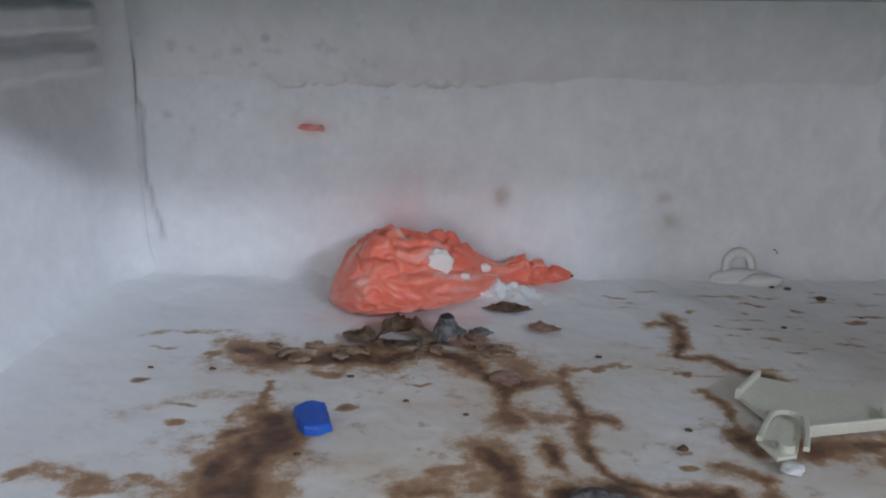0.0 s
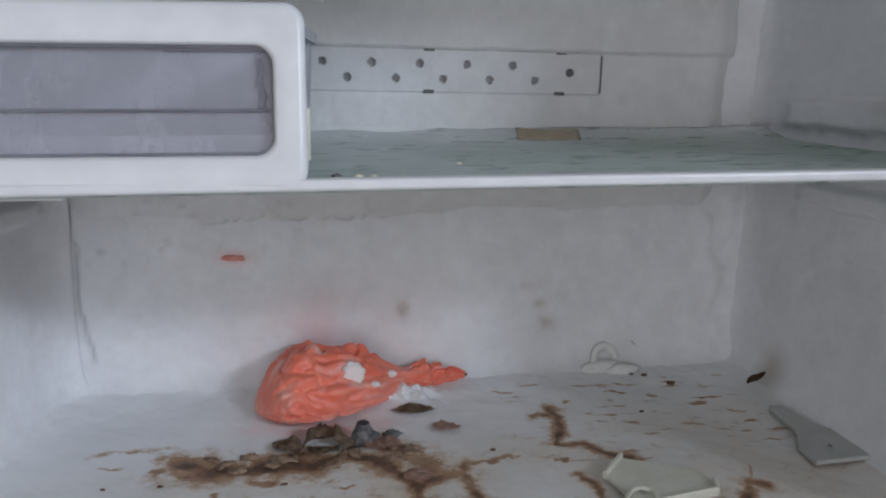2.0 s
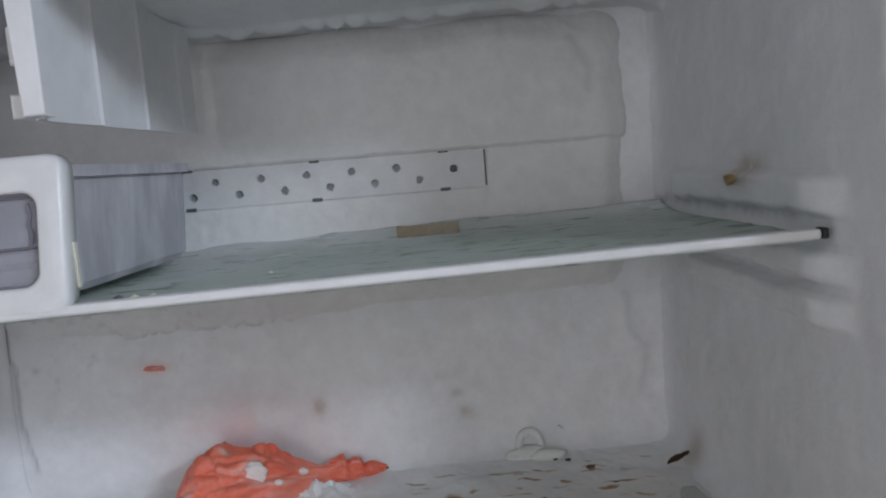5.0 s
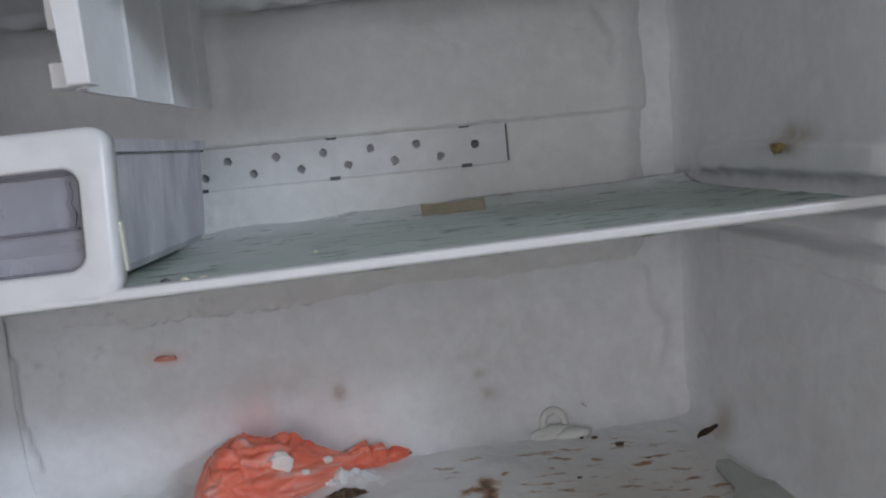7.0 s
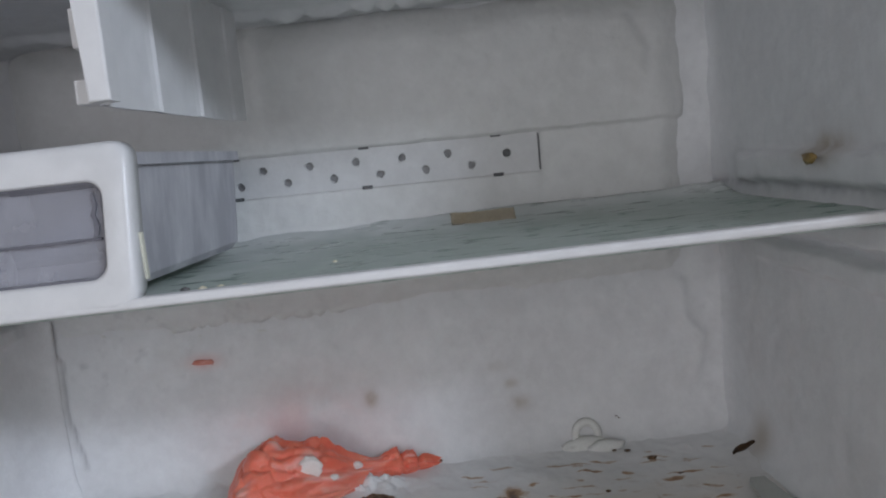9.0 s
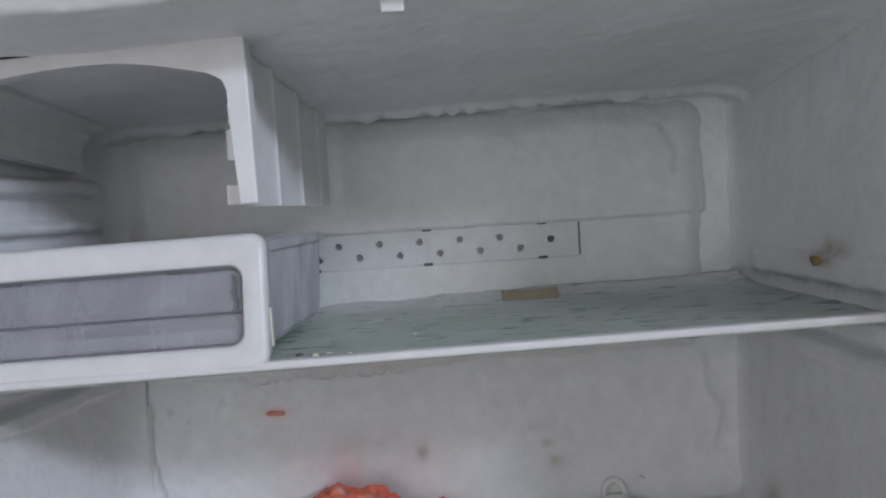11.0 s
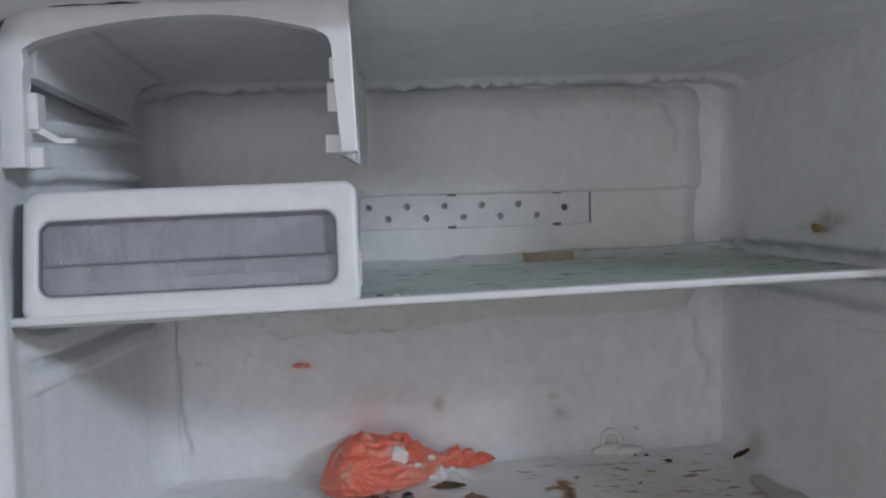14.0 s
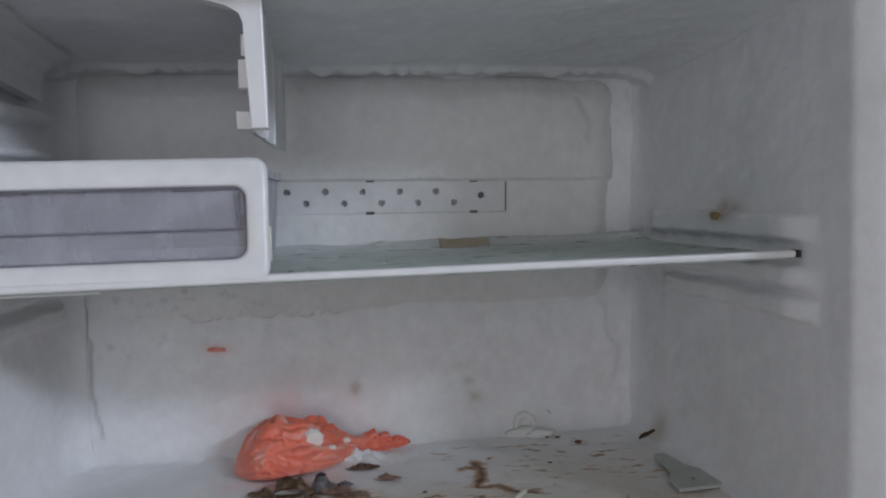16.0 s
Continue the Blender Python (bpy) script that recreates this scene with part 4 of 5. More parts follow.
    for rr in (rows, ins):
        for p, q in zip(rr, rr[1:]):
            for k in range(len(p)):
                if max(p[k - 1].co.y, p[k].co.y) > v0 + 0.004:
                    bm.faces.new((p[k - 1], p[k], q[k], q[k - 1]))
        bm.faces.new(rr[-1])
    for k in range(len(rows[0])):
        bm.faces.new((rows[0][k - 1], rows[0][k], ins[0][k], ins[0][k - 1]))
    body = part("bin", bm, BIN, drawer, "frosted smoky plastic bin")
    bm = bmesh.new()
    big, small = rounded(u0 - 0.001, u1 + 0.003, v0 + 0.001, v1 + 0.002, 0.009, 4), rounded(u0 + 0.003, u1 - 0.002, v0 + 0.004, v1 - 0.003, 0.007, 4)
    tiers = [[bm.verts.new((flare(a, b), b, z)) for a, b in pts] for pts, z in ((big, h - 0.0055), (big, h + 0.001), (small, h + 0.001), (small, h - 0.0055))]
    for p, q in zip(tiers, tiers[1:] + tiers[:1]):
        for k in range(len(p)):
            bm.faces.new((p[k - 1], p[k], q[k], q[k - 1]))
    part("rim", bm, BIN, body, "rolled rim")
    part("cross_bar", box_bm(0.016, 0.205, 0.10, 0.104, 0.026, 0.030, 0.0008), BIN, body)
    for a0, a1 in ((0.0190, 0.066), (0.157, 0.203)):
        part("grip_slot", box_bm(a0, a1, -0.0032, -0.0014, 0.0606, 0.0632, 0.0004), BIN_DARK, front, "dark grip slot")
    part("under_rail", box_bm(0.004, 0.11, -0.004, 0.010, -0.0050, -0.0010, 0.001), WHITE, drawer)
    part("label_clip", box_bm(W - 0.001, W + 0.0012, -0.006, -0.002, 0.012, 0.036, 0.0006), CREAM, drawer)


ice_drawer()


def ceiling_clip():
    clip = thing("ceiling_clip", pose(0.054, 0.282, float(ceiling_z(0.054, 0.282)) + 0.0045), "small white plastic clip fixed to the freezer ceiling", "clip")
    part("base", box_bm(-0.020, 0.016, -0.012, 0.016, -0.0045, 0.002, 0.0012), WHITE, clip)
    part("tongue", box_bm(0.000, 0.013, -0.010, -0.004, -0.0125, -0.004, 0.0012), WHITE, clip)
    part("slot", box_bm(-0.014, -0.006, -0.0124, -0.010, -0.0032, -0.0015), HOLLOW, clip)
    knob = thing("door_switch", pose(0.373, 0.2225, 0.3315, 0, 0, -20), "small cream door switch on the front rim", "switch")
    part("plate", box_bm(-0.006, 0.008, -0.0008, 0.004, -0.010, 0.009, 0.0006), RIM, knob)
    part("button", box_bm(-0.006, 0.006, -0.0060, -0.0008, -0.0030, 0.0025, 0.0010), CREAM, knob)


ceiling_clip()

# ---- orange plastic bag ----
BAG_RINGS = [(-0.0595, 0.551, 0.003, 0.005), (-0.0575, 0.549, 0.011, 0.014), (-0.053, 0.547, 0.020, 0.023), (-0.047, 0.546, 0.031, 0.030), (-0.040, 0.546, 0.0405, 0.035), (-0.030, 0.546, 0.0480, 0.038), (-0.018, 0.547, 0.0515, 0.038),
             (-0.007, 0.548, 0.0465, 0.036), (0.002, 0.549, 0.0480, 0.034), (0.012, 0.551, 0.0475, 0.031), (0.022, 0.553, 0.0430, 0.028), (0.036, 0.557, 0.0345, 0.022), (0.048, 0.563, 0.0250, 0.015), (0.057, 0.568, 0.0205, 0.0105), (0.064, 0.571, 0.0195, 0.009),
             (0.073, 0.574, 0.0220, 0.0110), (0.0805, 0.576, 0.0220, 0.0115), (0.0835, 0.5765, 0.0150, 0.007), (0.088, 0.577, 0.0180, 0.0095), (0.0945, 0.579, 0.0170, 0.0085), (0.0965, 0.580, 0.0105, 0.005), (0.102, 0.581, 0.0130, 0.007), (0.109, 0.583, 0.0100, 0.0052), (0.1145, 0.584, 0.0070, 0.0035), (0.1195, 0.585, 0.004, 0.002)]


def plastic_bag():
    rings = np.array(BAG_RINGS)
    n, m = 230, 132
    s = np.linspace(0, 1, n)
    key = np.linspace(0, 1, len(rings))
    cx, cy, top, half = (np.interp(s, key, rings[:, k]) for k in range(4))
    th = np.linspace(0, 2 * math.pi, m, endpoint=False)
    S, T = np.meshgrid(s, th, indexing="ij")
    w = np.cos(T)
    up = np.where(np.sin(T) > 0, np.abs(np.sin(T)) ** 0.82, -np.abs(np.sin(T)) ** 0.6)
    h = top[:, None]
    zc = 0.36 * h
    pleat = 0.05 * np.sin(9 * T + 6 * S + 2.2 * np.sin(9 * S)) * step(0.25, 0.55, S) + 0.16 * fbm(S * 3.2, T / 2, 0.55, 401, 2) + 0.09 * fbm(S * 6, T, 0.30, 409, 3)
    pleat += 0.055 * np.sin(15 * T + 5 * np.sin(4 * S) + 9 * S) * np.clip(-np.cos(T) + 0.2, 0, 1) * np.clip(0.6 - np.sin(T), 0, 1) * step(0.06, 0.2, S)
    pleat += 0.34 * (0.26 - np.abs(fbm(S * 2.4 + 0.5 * np.sin(T), T * 0.5, 0.42, 451, 2))) + 0.13 * (0.3 - np.abs(fbm(S * 5, T * 1.1, 0.3, 457, 2)))
    crease = -0.07 * np.exp(-(np.abs(vnoise(S * 4, T * 0.8, 0.5, 421)) / 0.10) ** 2)
    swell = 1 + (pleat + crease) * 0.85
    rough_x, rough_y, rough_z = cx[:, None] + 0 * T, half[:, None] * w * swell, h * up * swell
    crumple = np.zeros_like(S)
    for k, p in enumerate(zip(rough_x.ravel(), rough_y.ravel(), rough_z.ravel())):
        p = Vector(p)
        big, small = noise.voronoi(Vector((p.x / 0.034 + 0.35 * p.z / 0.02, p.y / 0.020, p.z / 0.019)) + Vector((3.1, 1.7, 5.2)))[0], noise.voronoi(Vector((p.x / 0.019, p.y / 0.010, p.z / 0.009 + 12 * p.x)))[0]
        crumple.flat[k] = 0.05 - 0.15 * math.exp(-(big[1] - big[0]) / 0.13) - 0.05 * big[0] + 0.030 * math.exp(-(small[1] - small[0]) / 0.10) - 0.03 * small[0]
    swell = swell * 0.98 + crumple * (0.45 + 0.55 * step(0.06, 0.2, S))
    swell = np.where(S < 0.03, 1, swell)
    X = cx[:, None] + 0.004 * fbm(S * 3, T, 0.5, 431)
    Y = cy[:, None] + half[:, None] * w * swell
    Z = zc + np.where(up > 0, (h - zc) * up * swell, zc * up)
    shear = 0.010 * np.clip(1 - Z / 0.05, 0, 1) * step(0.08, 0.2, S) * (1 - step(0.35, 0.55, S))
    Y -= np.where(w < 0, shear, 0)
    Y = np.minimum(Y, BACK - 0.0035)
    Z = np.maximum(Z, 0.0006)
    verts = np.stack([X, Y, Z], -1).reshape(-1, 3)
    idx = np.arange(n * m).reshape(n, m)
    faces = [(idx[i, j], idx[i, (j + 1) % m], idx[i + 1, (j + 1) % m], idx[i + 1, j]) for i in range(n - 1) for j in range(m)]
    faces += [tuple(idx[0, ::-1]), tuple(idx[-1, :])]
    rime = np.clip(fbm(S * 3, T, 0.3, 441) * 1.2 - 0.25, 0, 0.7) * (np.sin(T) > -0.2) + 0.5 * np.exp(-Z / 0.006) * (S < 0.6)
    bag = thing("plastic_bag", pose(0.0, 0.55, 0.0), "crumpled orange-red plastic bag with twisted tail, frozen to floor", "bag")
    off = np.array((0.0, 0.55, 0.0))
    mesh_object("film", verts - off, faces, BAG, bag, fields={"rime": np.clip(rime, 0, 0.75)})
    for k, (x, y, z, r, h2) in enumerate(((0.0135, 0.5255, 0.0320, 0.0100, 0.92), (0.031, 0.530, 0.0230, 0.0036, 0.6), (0.047, 0.545, 0.0205, 0.0050, 0.6))):
        near = np.argmin((X - x) ** 2 + (Z - z) ** 2 + 9.0 * (w > -0.05))
        y = float(Y.ravel()[near]) + 0.0004
        lump("frost_patch", (x, y - 0.55, z), (r, 0.0026, r * h2), RIME, 60 + k, 0.38, 0.42, bag, "patch of white frost", False, 3)
    lump("knot", (0.1165, 0.033, 0.0035), (0.0022, 0.0018, 0.0018), LEAF, 66, 0.3, 0.6, bag, "dark tail end", True, 1)


plastic_bag()

# ---- loose things on the freezer floor ----


def frost_heap():
    xs, ys = np.linspace(0.030, 0.100, 90), np.linspace(0.528, 0.574, 60)
    X, Y = np.meshgrid(xs, ys, indexing="ij")
    h = 0.0125 * np.exp(-(((X - 0.053) / 0.010) ** 2 + ((Y - 0.553) / 0.009) ** 2)) + 0.007 * np.exp(-(((X - 0.070) / 0.014) ** 2 + ((Y - 0.556) / 0.009) ** 2))
    h = h * (1 + 0.7 * fbm(X, Y, 0.009, 501)) + 0.0022 * fbm(X, Y, 0.005, 507) * (h > 0.001)
    low = np.minimum(h, 0) - 0.003
    ob = sheet("frost_heap", np.stack([X, Y, h - 0.0012 + 0.0022 * step(0.52, 0.57, Y)], -1), np.stack([X, Y, low], -1), SNOW)
    tagged(ob, "heap of loose white frost beside the orange bag", "frost", kind="stuff")


frost_heap()


def blue_scrap():
    bm = bmesh.new()
    pts = [(-0.0095, 0.010), (-0.003, 0.0135), (0.006, 0.0115), (0.0085, 0.002), (0.0095, -0.008), (0.003, -0.0125), (-0.0045, -0.0115), (-0.0075, -0.002)]
    prism_bm(pts, 0.0, 0.006, 0.0016, bm=bm)
    bmesh.ops.subdivide_edges(bm, edges=bm.edges[:], cuts=2, use_grid_fill=True)
    for v in bm.verts:
        k = noise.noise(v.co * 120)
        v.co.z += 0.0012 * k * (v.co.z > 0.002) - 0.0016 * (v.co.z > 0.002) * abs(v.co.x) / 0.009
        v.co.x += 0.0012 * k
    ob = part("blue_scrap", bm, BLUE)
    ob.matrix_world = pose(-0.0555, 0.3775, 0.0, 0, 0, 6)
    tagged(ob, "folded scrap of bright blue plastic on the stained floor", "scrap")


blue_scrap()


def bar_bm(a, b, width, z0, z1, bm=None, bevel=0.0):
    """A straight rib from a to b on the plan."""
    a, b = Vector((*a, 0)), Vector((*b, 0))
    d = (b - a).normalized() * width / 2
    s = Vector((-d.y, d.x, 0))
    pts = [a - d - s, b + d - s, b + d + s, a - d + s]
    return prism_bm([(p.x, p.y) for p in pts], z0, z1, bevel, bm=bm)


def cream_bracket():
    ox, oy = 0.195, 0.385
    ob = thing("plastic_bracket", pose(ox, oy, 0.0), "broken cream plastic bracket lying on the stained floor", "bracket")
    sh = lambda pts: [(x - ox, y - oy) for x, y in pts]
    plate = sh([(0.1855, 0.420), (0.1655, 0.3985), (0.1705, 0.372), (0.184, 0.360), (0.2265, 0.3665), (0.2325, 0.378), (0.2275, 0.397)])
    part("plate", prism_bm(plate, 0.0005, 0.0032, 0.0006), CREAM, ob)
    for a, b in ((1, 0), (3, 4), (4, 5)):
        part("rib", bar_bm(plate[a], plate[b], 0.0026, 0.0008, 0.0068, None, 0.0006), CREAM, ob, "raised edge rib")
    tab = sh([(0.172, 0.371), (0.1535, 0.349), (0.1560, 0.334), (0.166, 0.336), (0.1835, 0.364)])
    tab_part = part("tab", prism_bm(tab, 0.0036, 0.0052, 0.0004), CREAM, ob)
    loop = sh([(0.1535, 0.348), (0.1610, 0.359), (0.1680, 0.3685), (0.1715, 0.3722), (0.1755, 0.3738), (0.1797, 0.3735), (0.1832, 0.3712), (0.1846, 0.3675), (0.1836, 0.3630), (0.1790, 0.3525), (0.1715, 0.3385)])
    bm = bmesh.new()
    rows = []
    for k, (x, y) in enumerate(loop):
        (xa, ya), (xb, yb) = loop[max(0, k - 1)], loop[min(len(loop) - 1, k + 1)]
        n = Vector((yb - ya, xa - xb)).normalized() * 0.00135
        rows.append([bm.verts.new((x + s * n.x, y + s * n.y, z)) for s, z in ((-1, 0.0055), (-1, 0.0074), (-0.6, 0.0080), (0.6, 0.0080), (1, 0.0074), (1, 0.0055))])
    for p, q in zip(rows, rows[1:]):
        for k in range(6):
            bm.faces.new((p[k - 1], p[k], q[k], q[k - 1]))
    bm.faces.new(rows[0])
    bm.faces.new(rows[-1][::-1])
    part("rib", bm, CREAM, tab_part, "raised loop rib")
    lump("frost_patch", (0.162 - ox, 0.331 - oy, 0.0), (0.0055, 0.0040, 0.0030), WAX, 81, 0.45, 0.5, tab_part, "crust of frost", True, 3)
    bm = bmesh.new()
    bmesh.ops.create_cone(bm, cap_ends=True, segments=18, radius1=0.004, radius2=0.0034, depth=0.006, matrix=Matrix.Translation((0.163 - ox, 0.3405 - oy, 0.006)))
    part("peg", bm, CREAM, tab_part)


cream_bracket()


def grey_plate():
    ox, oy = 0.345, 0.43
    ob = thing("plastic_plate", pose(ox, oy, 0.0008), "frosted grey-green plastic plate lying on the floor", "plate")
    pts = [(0.3385, 0.476), (0.3425, 0.483), (0.353, 0.4825), (0.3540, 0.446), (0.3660, 0.430), (0.3625, 0.397), (0.3585, 0.392), (0.3165, 0.391), (0.3190, 0.414), (0.3340, 0.436)]
    part("blade", prism_bm([(x - ox, y - oy) for x, y in pts], 0.0, 0.0030, 0.0007), GREYGREEN, ob)
    bm = bmesh.new()
    bmesh.ops.create_cone(bm, cap_ends=True, segments=14, radius1=0.0016, radius2=0.0014, depth=0.0014, matrix=Matrix.Translation((-0.004, -0.020, 0.0033)))
    part("rivet", bm, STEEL, ob)


grey_plate()


def hanger():
    ob = thing("hanger_tab", pose(0.2435, 0.5790, 0.001), "frosted translucent plastic hanger tab leaning on the back wall", "tab")
    bm = bmesh.new()
    out, inn = [], []
    for k in range(21):
        t = math.pi * k / 20
        out.append((0.0125 * math.cos(t), 0.0125 + 0.0125 * math.sin(t)))
        inn.append((0.0066 * math.cos(t), 0.0120 + 0.0066 * math.sin(t)))
    out = [(0.0135, 0.0)] + out + [(-0.0135, 0.0)]
    inn = [(0.0066, 0.006)] + inn + [(-0.0066, 0.006)]
    lean = lambda a, c, b: (a, c + 0.25 * b, b)
    rows = [[bm.verts.new(lean(a, c, b)) for a, b in pts] for c, pts in ((0.0, out), (0.0, inn), (0.003, inn), (0.003, out))]
    for p, q in zip(rows, rows[1:] + rows[:1]):
        for k in range(1, len(p)):
            bm.faces.new((p[k - 1], p[k], q[k], q[k - 1]))
    for k in (0, -1):
        bm.faces.new([r[k] for r in rows])
    part("ring", bm, HUSK, ob, "", True)
    lump("base", (0, 0.002, -0.001), (0.0215, 0.0075, 0.0085), HUSK, 79, 0.3, 0.6, ob, "frost-caked base", True, 3)
    lump("frost_patch", (0.014, -0.006, 0.0), (0.016, 0.006, 0.007), HUSK, 77, 0.4, 0.5, ob)


hanger()


def shell(name, m, radius, height, seed, material, label, category, opening=2.2):
    """A thin curled skin, open to one side."""
    bm = bmesh.new()
    n, k = 26, 8
    rows = []
    for i in range(n + 1):
        a = opening * (2 * i / n - 1)
        row = []
        for j in range(k + 1):
            t = j / k
            r = radius * (1 - 0.55 * t ** 2.2) * (1 + 0.45 * noise.noise((a * 1.6, t * 2, seed)))
            row.append(bm.verts.new((r * math.sin(a), -r * math.cos(a) * 0.75 + 0.1 * radius, height * (t + 0.42 * t * noise.noise((a * 2.6, t * 2, seed + 5))) * (0.8 + 0.3 * math.cos(a)))))
        rows.append(row)
    for p, q in zip(rows, rows[1:]):
        for j in range(k):
            bm.faces.new((p[j], q[j], q[j + 1], p[j + 1]))
    bmesh.ops.solidify(bm, geom=bm.faces[:], thickness=0.0008)
    low = min(v.co.z for v in bm.verts)
    for v in bm.verts:
        v.co.z -= low
    ob = part(name, bm, material, None, "", True)
    ob.matrix_world = m
    return tagged(ob, label, category, "dried scraps before the bag")


shell("dried_skin", pose(-0.0100, 0.480, -0.0004, 0, 0, 172), 0.0165, 0.0125, 1, SCRAP, "curled brown dried vegetable skin on the floor", "food scrap")


def crumpled_peel(x0, x1, y0, y1, height, seed, material, label):
    """A thin, crumpled, torn sheet lying on the floor."""
    nx, ny = 64, 34
    U, V = np.meshgrid(np.linspace(-1, 1, nx), np.linspace(-1, 1, ny), indexing="ij")
    X, Y = (x0 + x1) / 2 + U * (x1 - x0) / 2, (y0 + y1) / 2 + V * (y1 - y0) / 2
    edge = np.hypot(U, V) + 0.34 * fbm(U, V, 0.7, seed)
    crease = (0.62 - 1.5 * np.abs(fbm(X, Y, 0.012, seed + 3, 3)))
    h = 0.0006 + height * np.clip(0.30 + 0.8 * crease, 0.22, 1) * np.clip(1.15 - edge, 0, 1) ** 0.7
    X, Y = X + 0.002 * fbm(U, V, 0.3, seed + 7), Y + 0.0015 * fbm(U, V, 0.3, seed + 9)
    keep = edge < 0.92
    idx = np.arange(nx * ny).reshape(nx, ny)
    faces = [(idx[i, j], idx[i + 1, j], idx[i + 1, j + 1], idx[i, j + 1]) for i in range(nx - 1) for j in range(ny - 1) if keep[i:i + 2, j:j + 2].all()]
    used = sorted({v for f in faces for v in f})
    new_id = {v: k for k, v in enumerate(used)}
    P = np.stack([X, Y, h - 0.0002], -1).reshape(-1, 3)[used]
    bm = bmesh.new()
    vs = [bm.verts.new(p) for p in P]
    for f in faces:
        bm.faces.new([vs[new_id[v]] for v in f])
    bmesh.ops.solidify(bm, geom=bm.faces[:], thickness=0.0004)
    tagged(part("dried_peel", bm, material, None, "", True), label, "food scrap", "dried scraps before the bag")


crumpled_peel(-0.048, -0.026, 0.468, 0.492, 0.0105, 611, SCRAP, "crumpled dark brown dried peel on the floor")
crumpled_peel(-0.030, 0.000, 0.462, 0.476, 0.0050, 625, SCRAP, "crumpled dark brown dried peel on the floor")
crumpled_peel(0.014, 0.042, 0.462, 0.482, 0.0062, 631, PINK, "crumpled brown dried peel with pale edges on the floor")
crumpled_peel(0.044, 0.078, 0.516, 0.536, 0.006, 647, SCRAP, "crumpled dark brown dried peel by the bag")
crumpled_peel(0.034, 0.056, 0.416, 0.434, 0.0040, 657, PINK, "thin pinkish dried skin on the floor")
crumpled_peel(0.068, 0.090, 0.484, 0.500, 0.0065, 661, PINK, "small pinkish frozen fragment on the floor")


rng_crumbs = np.random.RandomState(19)
for k in range(22):
    x = float(rng_crumbs.uniform(-0.088, 0.055))
    y, r = float(0.456 + 0.010 * rng_crumbs.uniform(-1, 1.4) + 0.10 * max(0.0, x - 0.02) ** 1.0), float(rng_crumbs.uniform(0.0016, 0.0042))
    ob = lump("dried_crumb", (0, 0, 0), (r * float(rng_crumbs.uniform(1.2, 2.4)), r, r * float(rng_crumbs.uniform(0.3, 0.6))), SCRAP, 300 + k, 0.9, 0.45, None, "", True, 2)
    ob.matrix_world = pose(x, y, -0.0010, 0, 0, float(rng_crumbs.uniform(0, 180)))
    tagged(ob, "small brown dried crumb in the spill", "food scrap", "dried crumbs in the spill")


def grey_nub():
    bm = bmesh.new()
    bmesh.ops.create_cone(bm, cap_ends=True, segments=16, radius1=0.0098, radius2=0.0040, depth=0.0140, matrix=Matrix.Translation((0, 0, 0.0070)))
    bmesh.ops.subdivide_edges(bm, edges=bm.edges[:], cuts=3, use_grid_fill=True)
    for v in bm.verts:
        k = noise.noise(v.co * 220)
        v.co.x += 0.0040 * k
        v.co.y += 0.0040 * noise.noise(v.co * 230 + Vector((4, 4, 4)))
        v.co.z = max(0, v.co.z + 0.001 * k)
    ob = part("mouldy_stub", bm, NUB, None, "", True)
    ob.matrix_world = pose(0.0165, 0.480, -0.0003)
    tagged(ob, "dark grey mouldy vegetable stub standing on the floor", "food scrap", "dried scraps before the bag")
    lump("tip", (0, 0, 0.0134), (0.0042, 0.0038, 0.0022), BLACK, 8, 0.2, 0.6, ob, "black tip", True, 2)


grey_nub()
for k, (x, y, a, b, h, mat, lab) in enumerate((
        (0.0670, 0.3110, 0.0110, 0.0060, 0.0045, NUB, "dark mouldy clump on the stained floor"), (0.0850, 0.3080, 0.0060, 0.0040, 0.0030, NUB, "dark mouldy clump on the stained floor"),
        (-0.0620, 0.4690, 0.0060, 0.0035, 0.0024, SCRAP, "dark brown dried crumb by the bag"), (0.0240, 0.4850, 0.0050, 0.0035, 0.0040, NUB, "dark mouldy crumb on the floor"), (0.0380, 0.4880, 0.0065, 0.0035, 0.0030, NUB, "dark mouldy crumb on the floor"))):
    ob = lump("floor_scrap", (0, 0, 0), (a, b, h), mat, 90 + k, 0.55, 0.45, None, "", True, 3)
    ob.location = (x, y, -0.0012)
    tagged(ob, lab, "food scrap", "scraps on the floor")

for k, (x, y, r) in enumerate(((0.119, 0.351, 0.0022), (0.286, 0.541, 0.0028), (0.272, 0.562, 0.0020), (0.262, 0.566, 0.0016), (-0.040, 0.428, 0.0015), (-0.116, 0.438, 0.0016), (0.128, 0.368, 0.0014),
                              (-0.010, 0.400, 0.0013), (0.300, 0.512, 0.0016), (0.238, 0.496, 0.0014), (-0.150, 0.440, 0.0013), (0.104, 0.452, 0.0014), (-0.060, 0.350, 0.0012), (0.020, 0.385, 0.0013))):
    ob = lump("dark_speck", (0, 0, 0), (r * 1.5, r, r * 0.7), LEAF, 120 + k, 0.5, 0.5, None, "", True, 1)
    ob.location = (x, y, 0.0002 + (0.002 if y > 0.53 else -0.0006))
    tagged(ob, "tiny dark crumb on the white floor", "crumb", "dark crumbs on the floor")


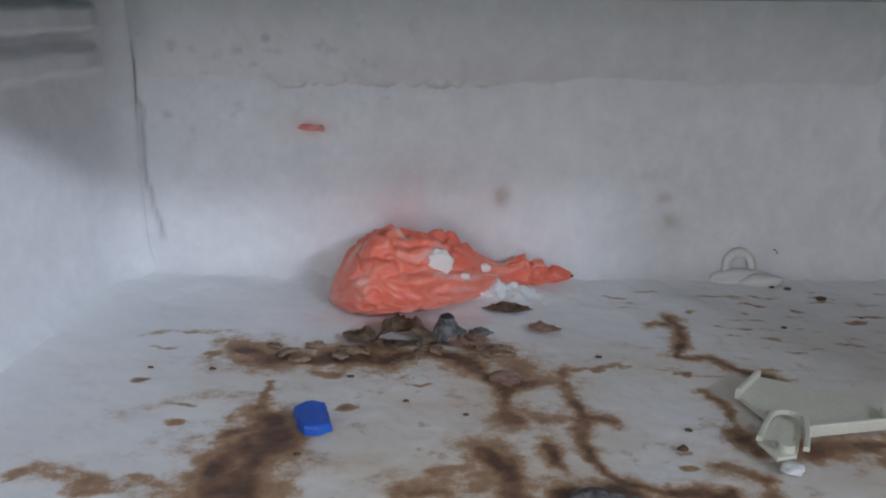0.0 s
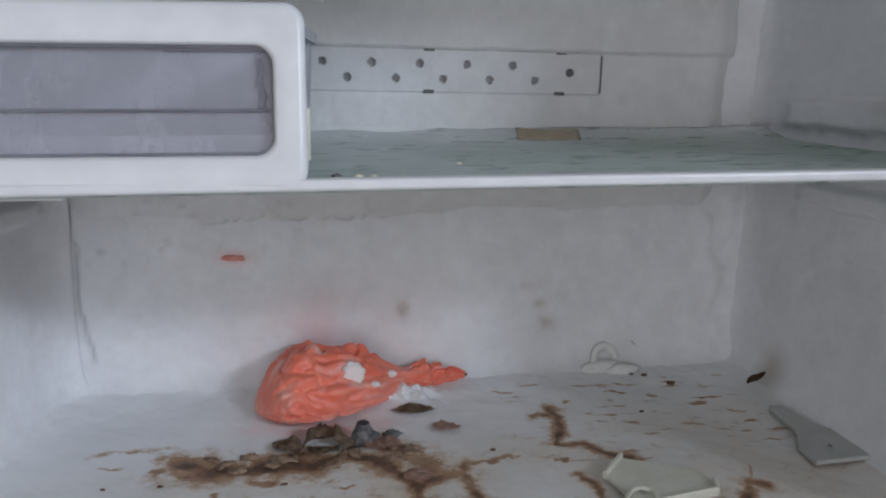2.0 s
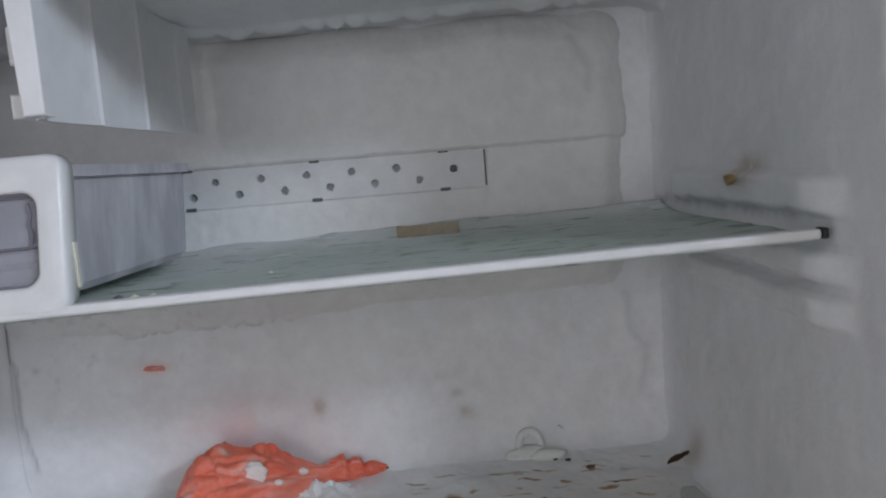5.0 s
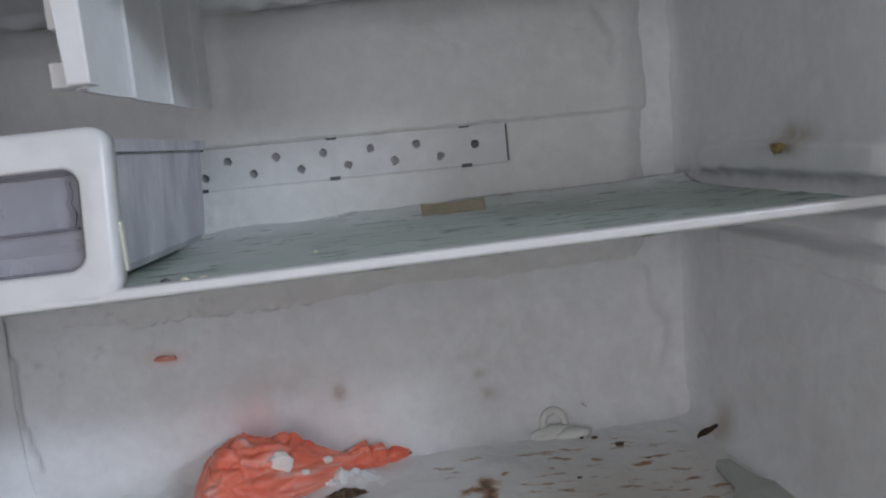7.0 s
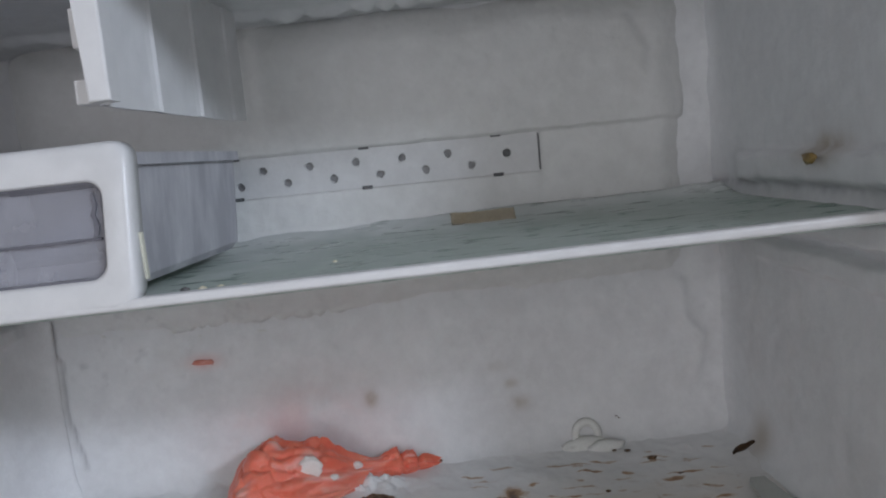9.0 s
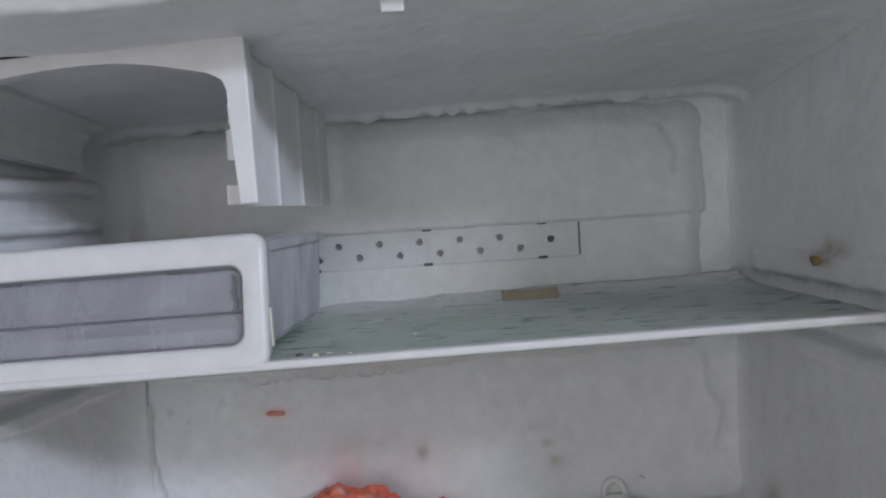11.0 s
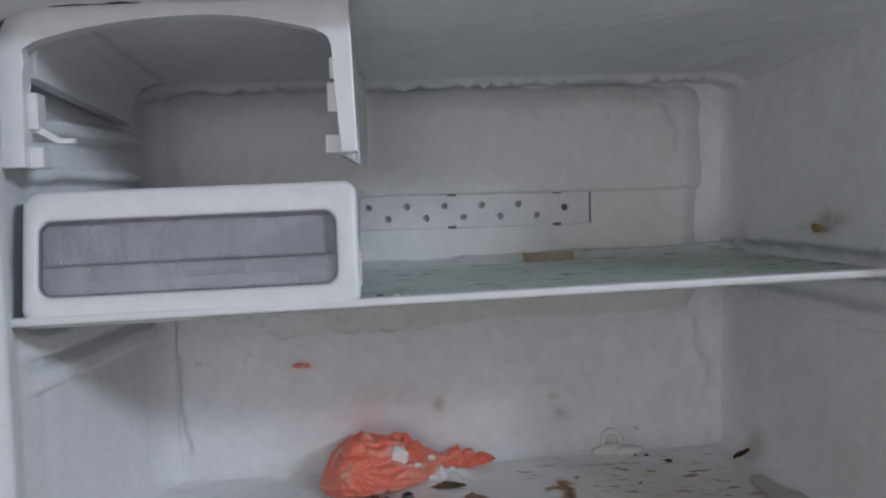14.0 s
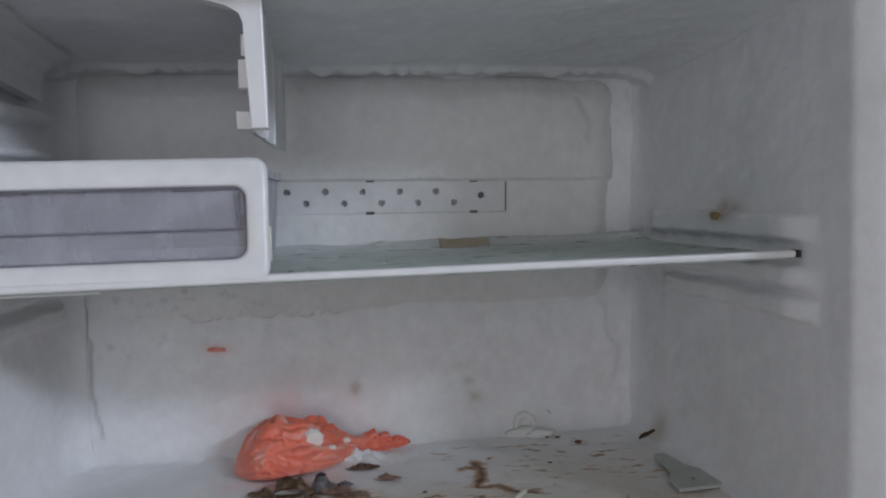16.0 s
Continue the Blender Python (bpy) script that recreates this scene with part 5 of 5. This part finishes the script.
def dry_leaf():
    bm = bmesh.new()
    n = 12
    rows = []
    for i in range(n + 1):
        t = i / n
        w = 0.0045 * math.sin(math.pi * min(1, t * 1.05 + 0.02)) ** 0.7 + 0.0002
        rows.append([bm.verts.new((0.021 * (t - 0.5), s * w, 0.004 + 0.006 * t + 0.002 * abs(s) + 0.0015 * noise.noise((t * 5, s, 3)))) for s in (-1, -0.5, 0, 0.5, 1)])
    for p, q in zip(rows, rows[1:]):
        for j in range(4):
            bm.faces.new((p[j], q[j], q[j + 1], p[j + 1]))
    bmesh.ops.solidify(bm, geom=bm.faces[:], thickness=0.0009)
    ob = part("dry_leaf", bm, LEAF, None, "", True)
    ob.matrix_world = pose(0.3555, 0.523, 0.002, 0, 0, 15)
    tagged(ob, "small dry brown leaf in the frosted corner", "leaf")


dry_leaf()


def red_scrap():
    bm = prism_bm([(-0.0135, -0.001), (-0.010, 0.0035), (-0.002, 0.0042), (0.004, 0.0025), (0.009, 0.003), (0.0115, -0.0015), (0.010, -0.005), (0.004, -0.0035), (-0.003, -0.0045), (-0.009, -0.0035)], 0.0, 0.0022, 0.0006, lambda a, b, c: (a, -c, b))
    ob = part("red_scrap", bm, RED)
    ob.matrix_world = pose(-0.0735, BACK + 0.0002, 0.1105) @ Matrix.Diagonal((0.74, 1, 0.54, 1))
    tagged(ob, "small torn orange-red scrap frozen to the back wall", "scrap")


red_scrap()


def drip():
    ob = lump("sauce_drip", (0, 0, 0), (0.0022, 0.0075, 0.0036), DRIP, 146, 0.5, 0.5, None, "", False, 3)
    ob.location = (0.3570, 0.406, 0.2395)
    tagged(ob, "dried mustard-brown drip on the wall ledge", "stain")


drip()


def wall_fleck():
    bm = bmesh.new()
    rows = [[bm.verts.new((0.0045 * t - 0.002, -0.0006 - 0.0004 * d, 0.0022 * math.sin(4.2 * t) * (1 - t) - 0.002 * t + w * 0.0004)) for w, d in ((-1, 0), (0, 1), (1, 0))] for t in (k / 10 for k in range(11))]
    for p, q in zip(rows, rows[1:]):
        for k in range(2):
            bm.faces.new((p[k], p[k + 1], q[k + 1], q[k]))
    bmesh.ops.solidify(bm, geom=bm.faces[:], thickness=0.0005)
    ob = part("dark_fleck", bm, LEAF, None, "", True)
    ob.matrix_world = pose(0.2725, BACK - 0.0025, 0.0235)
    tagged(ob, "tiny dark curled fibre stuck to the frosted back wall", "fibre")


wall_fleck()
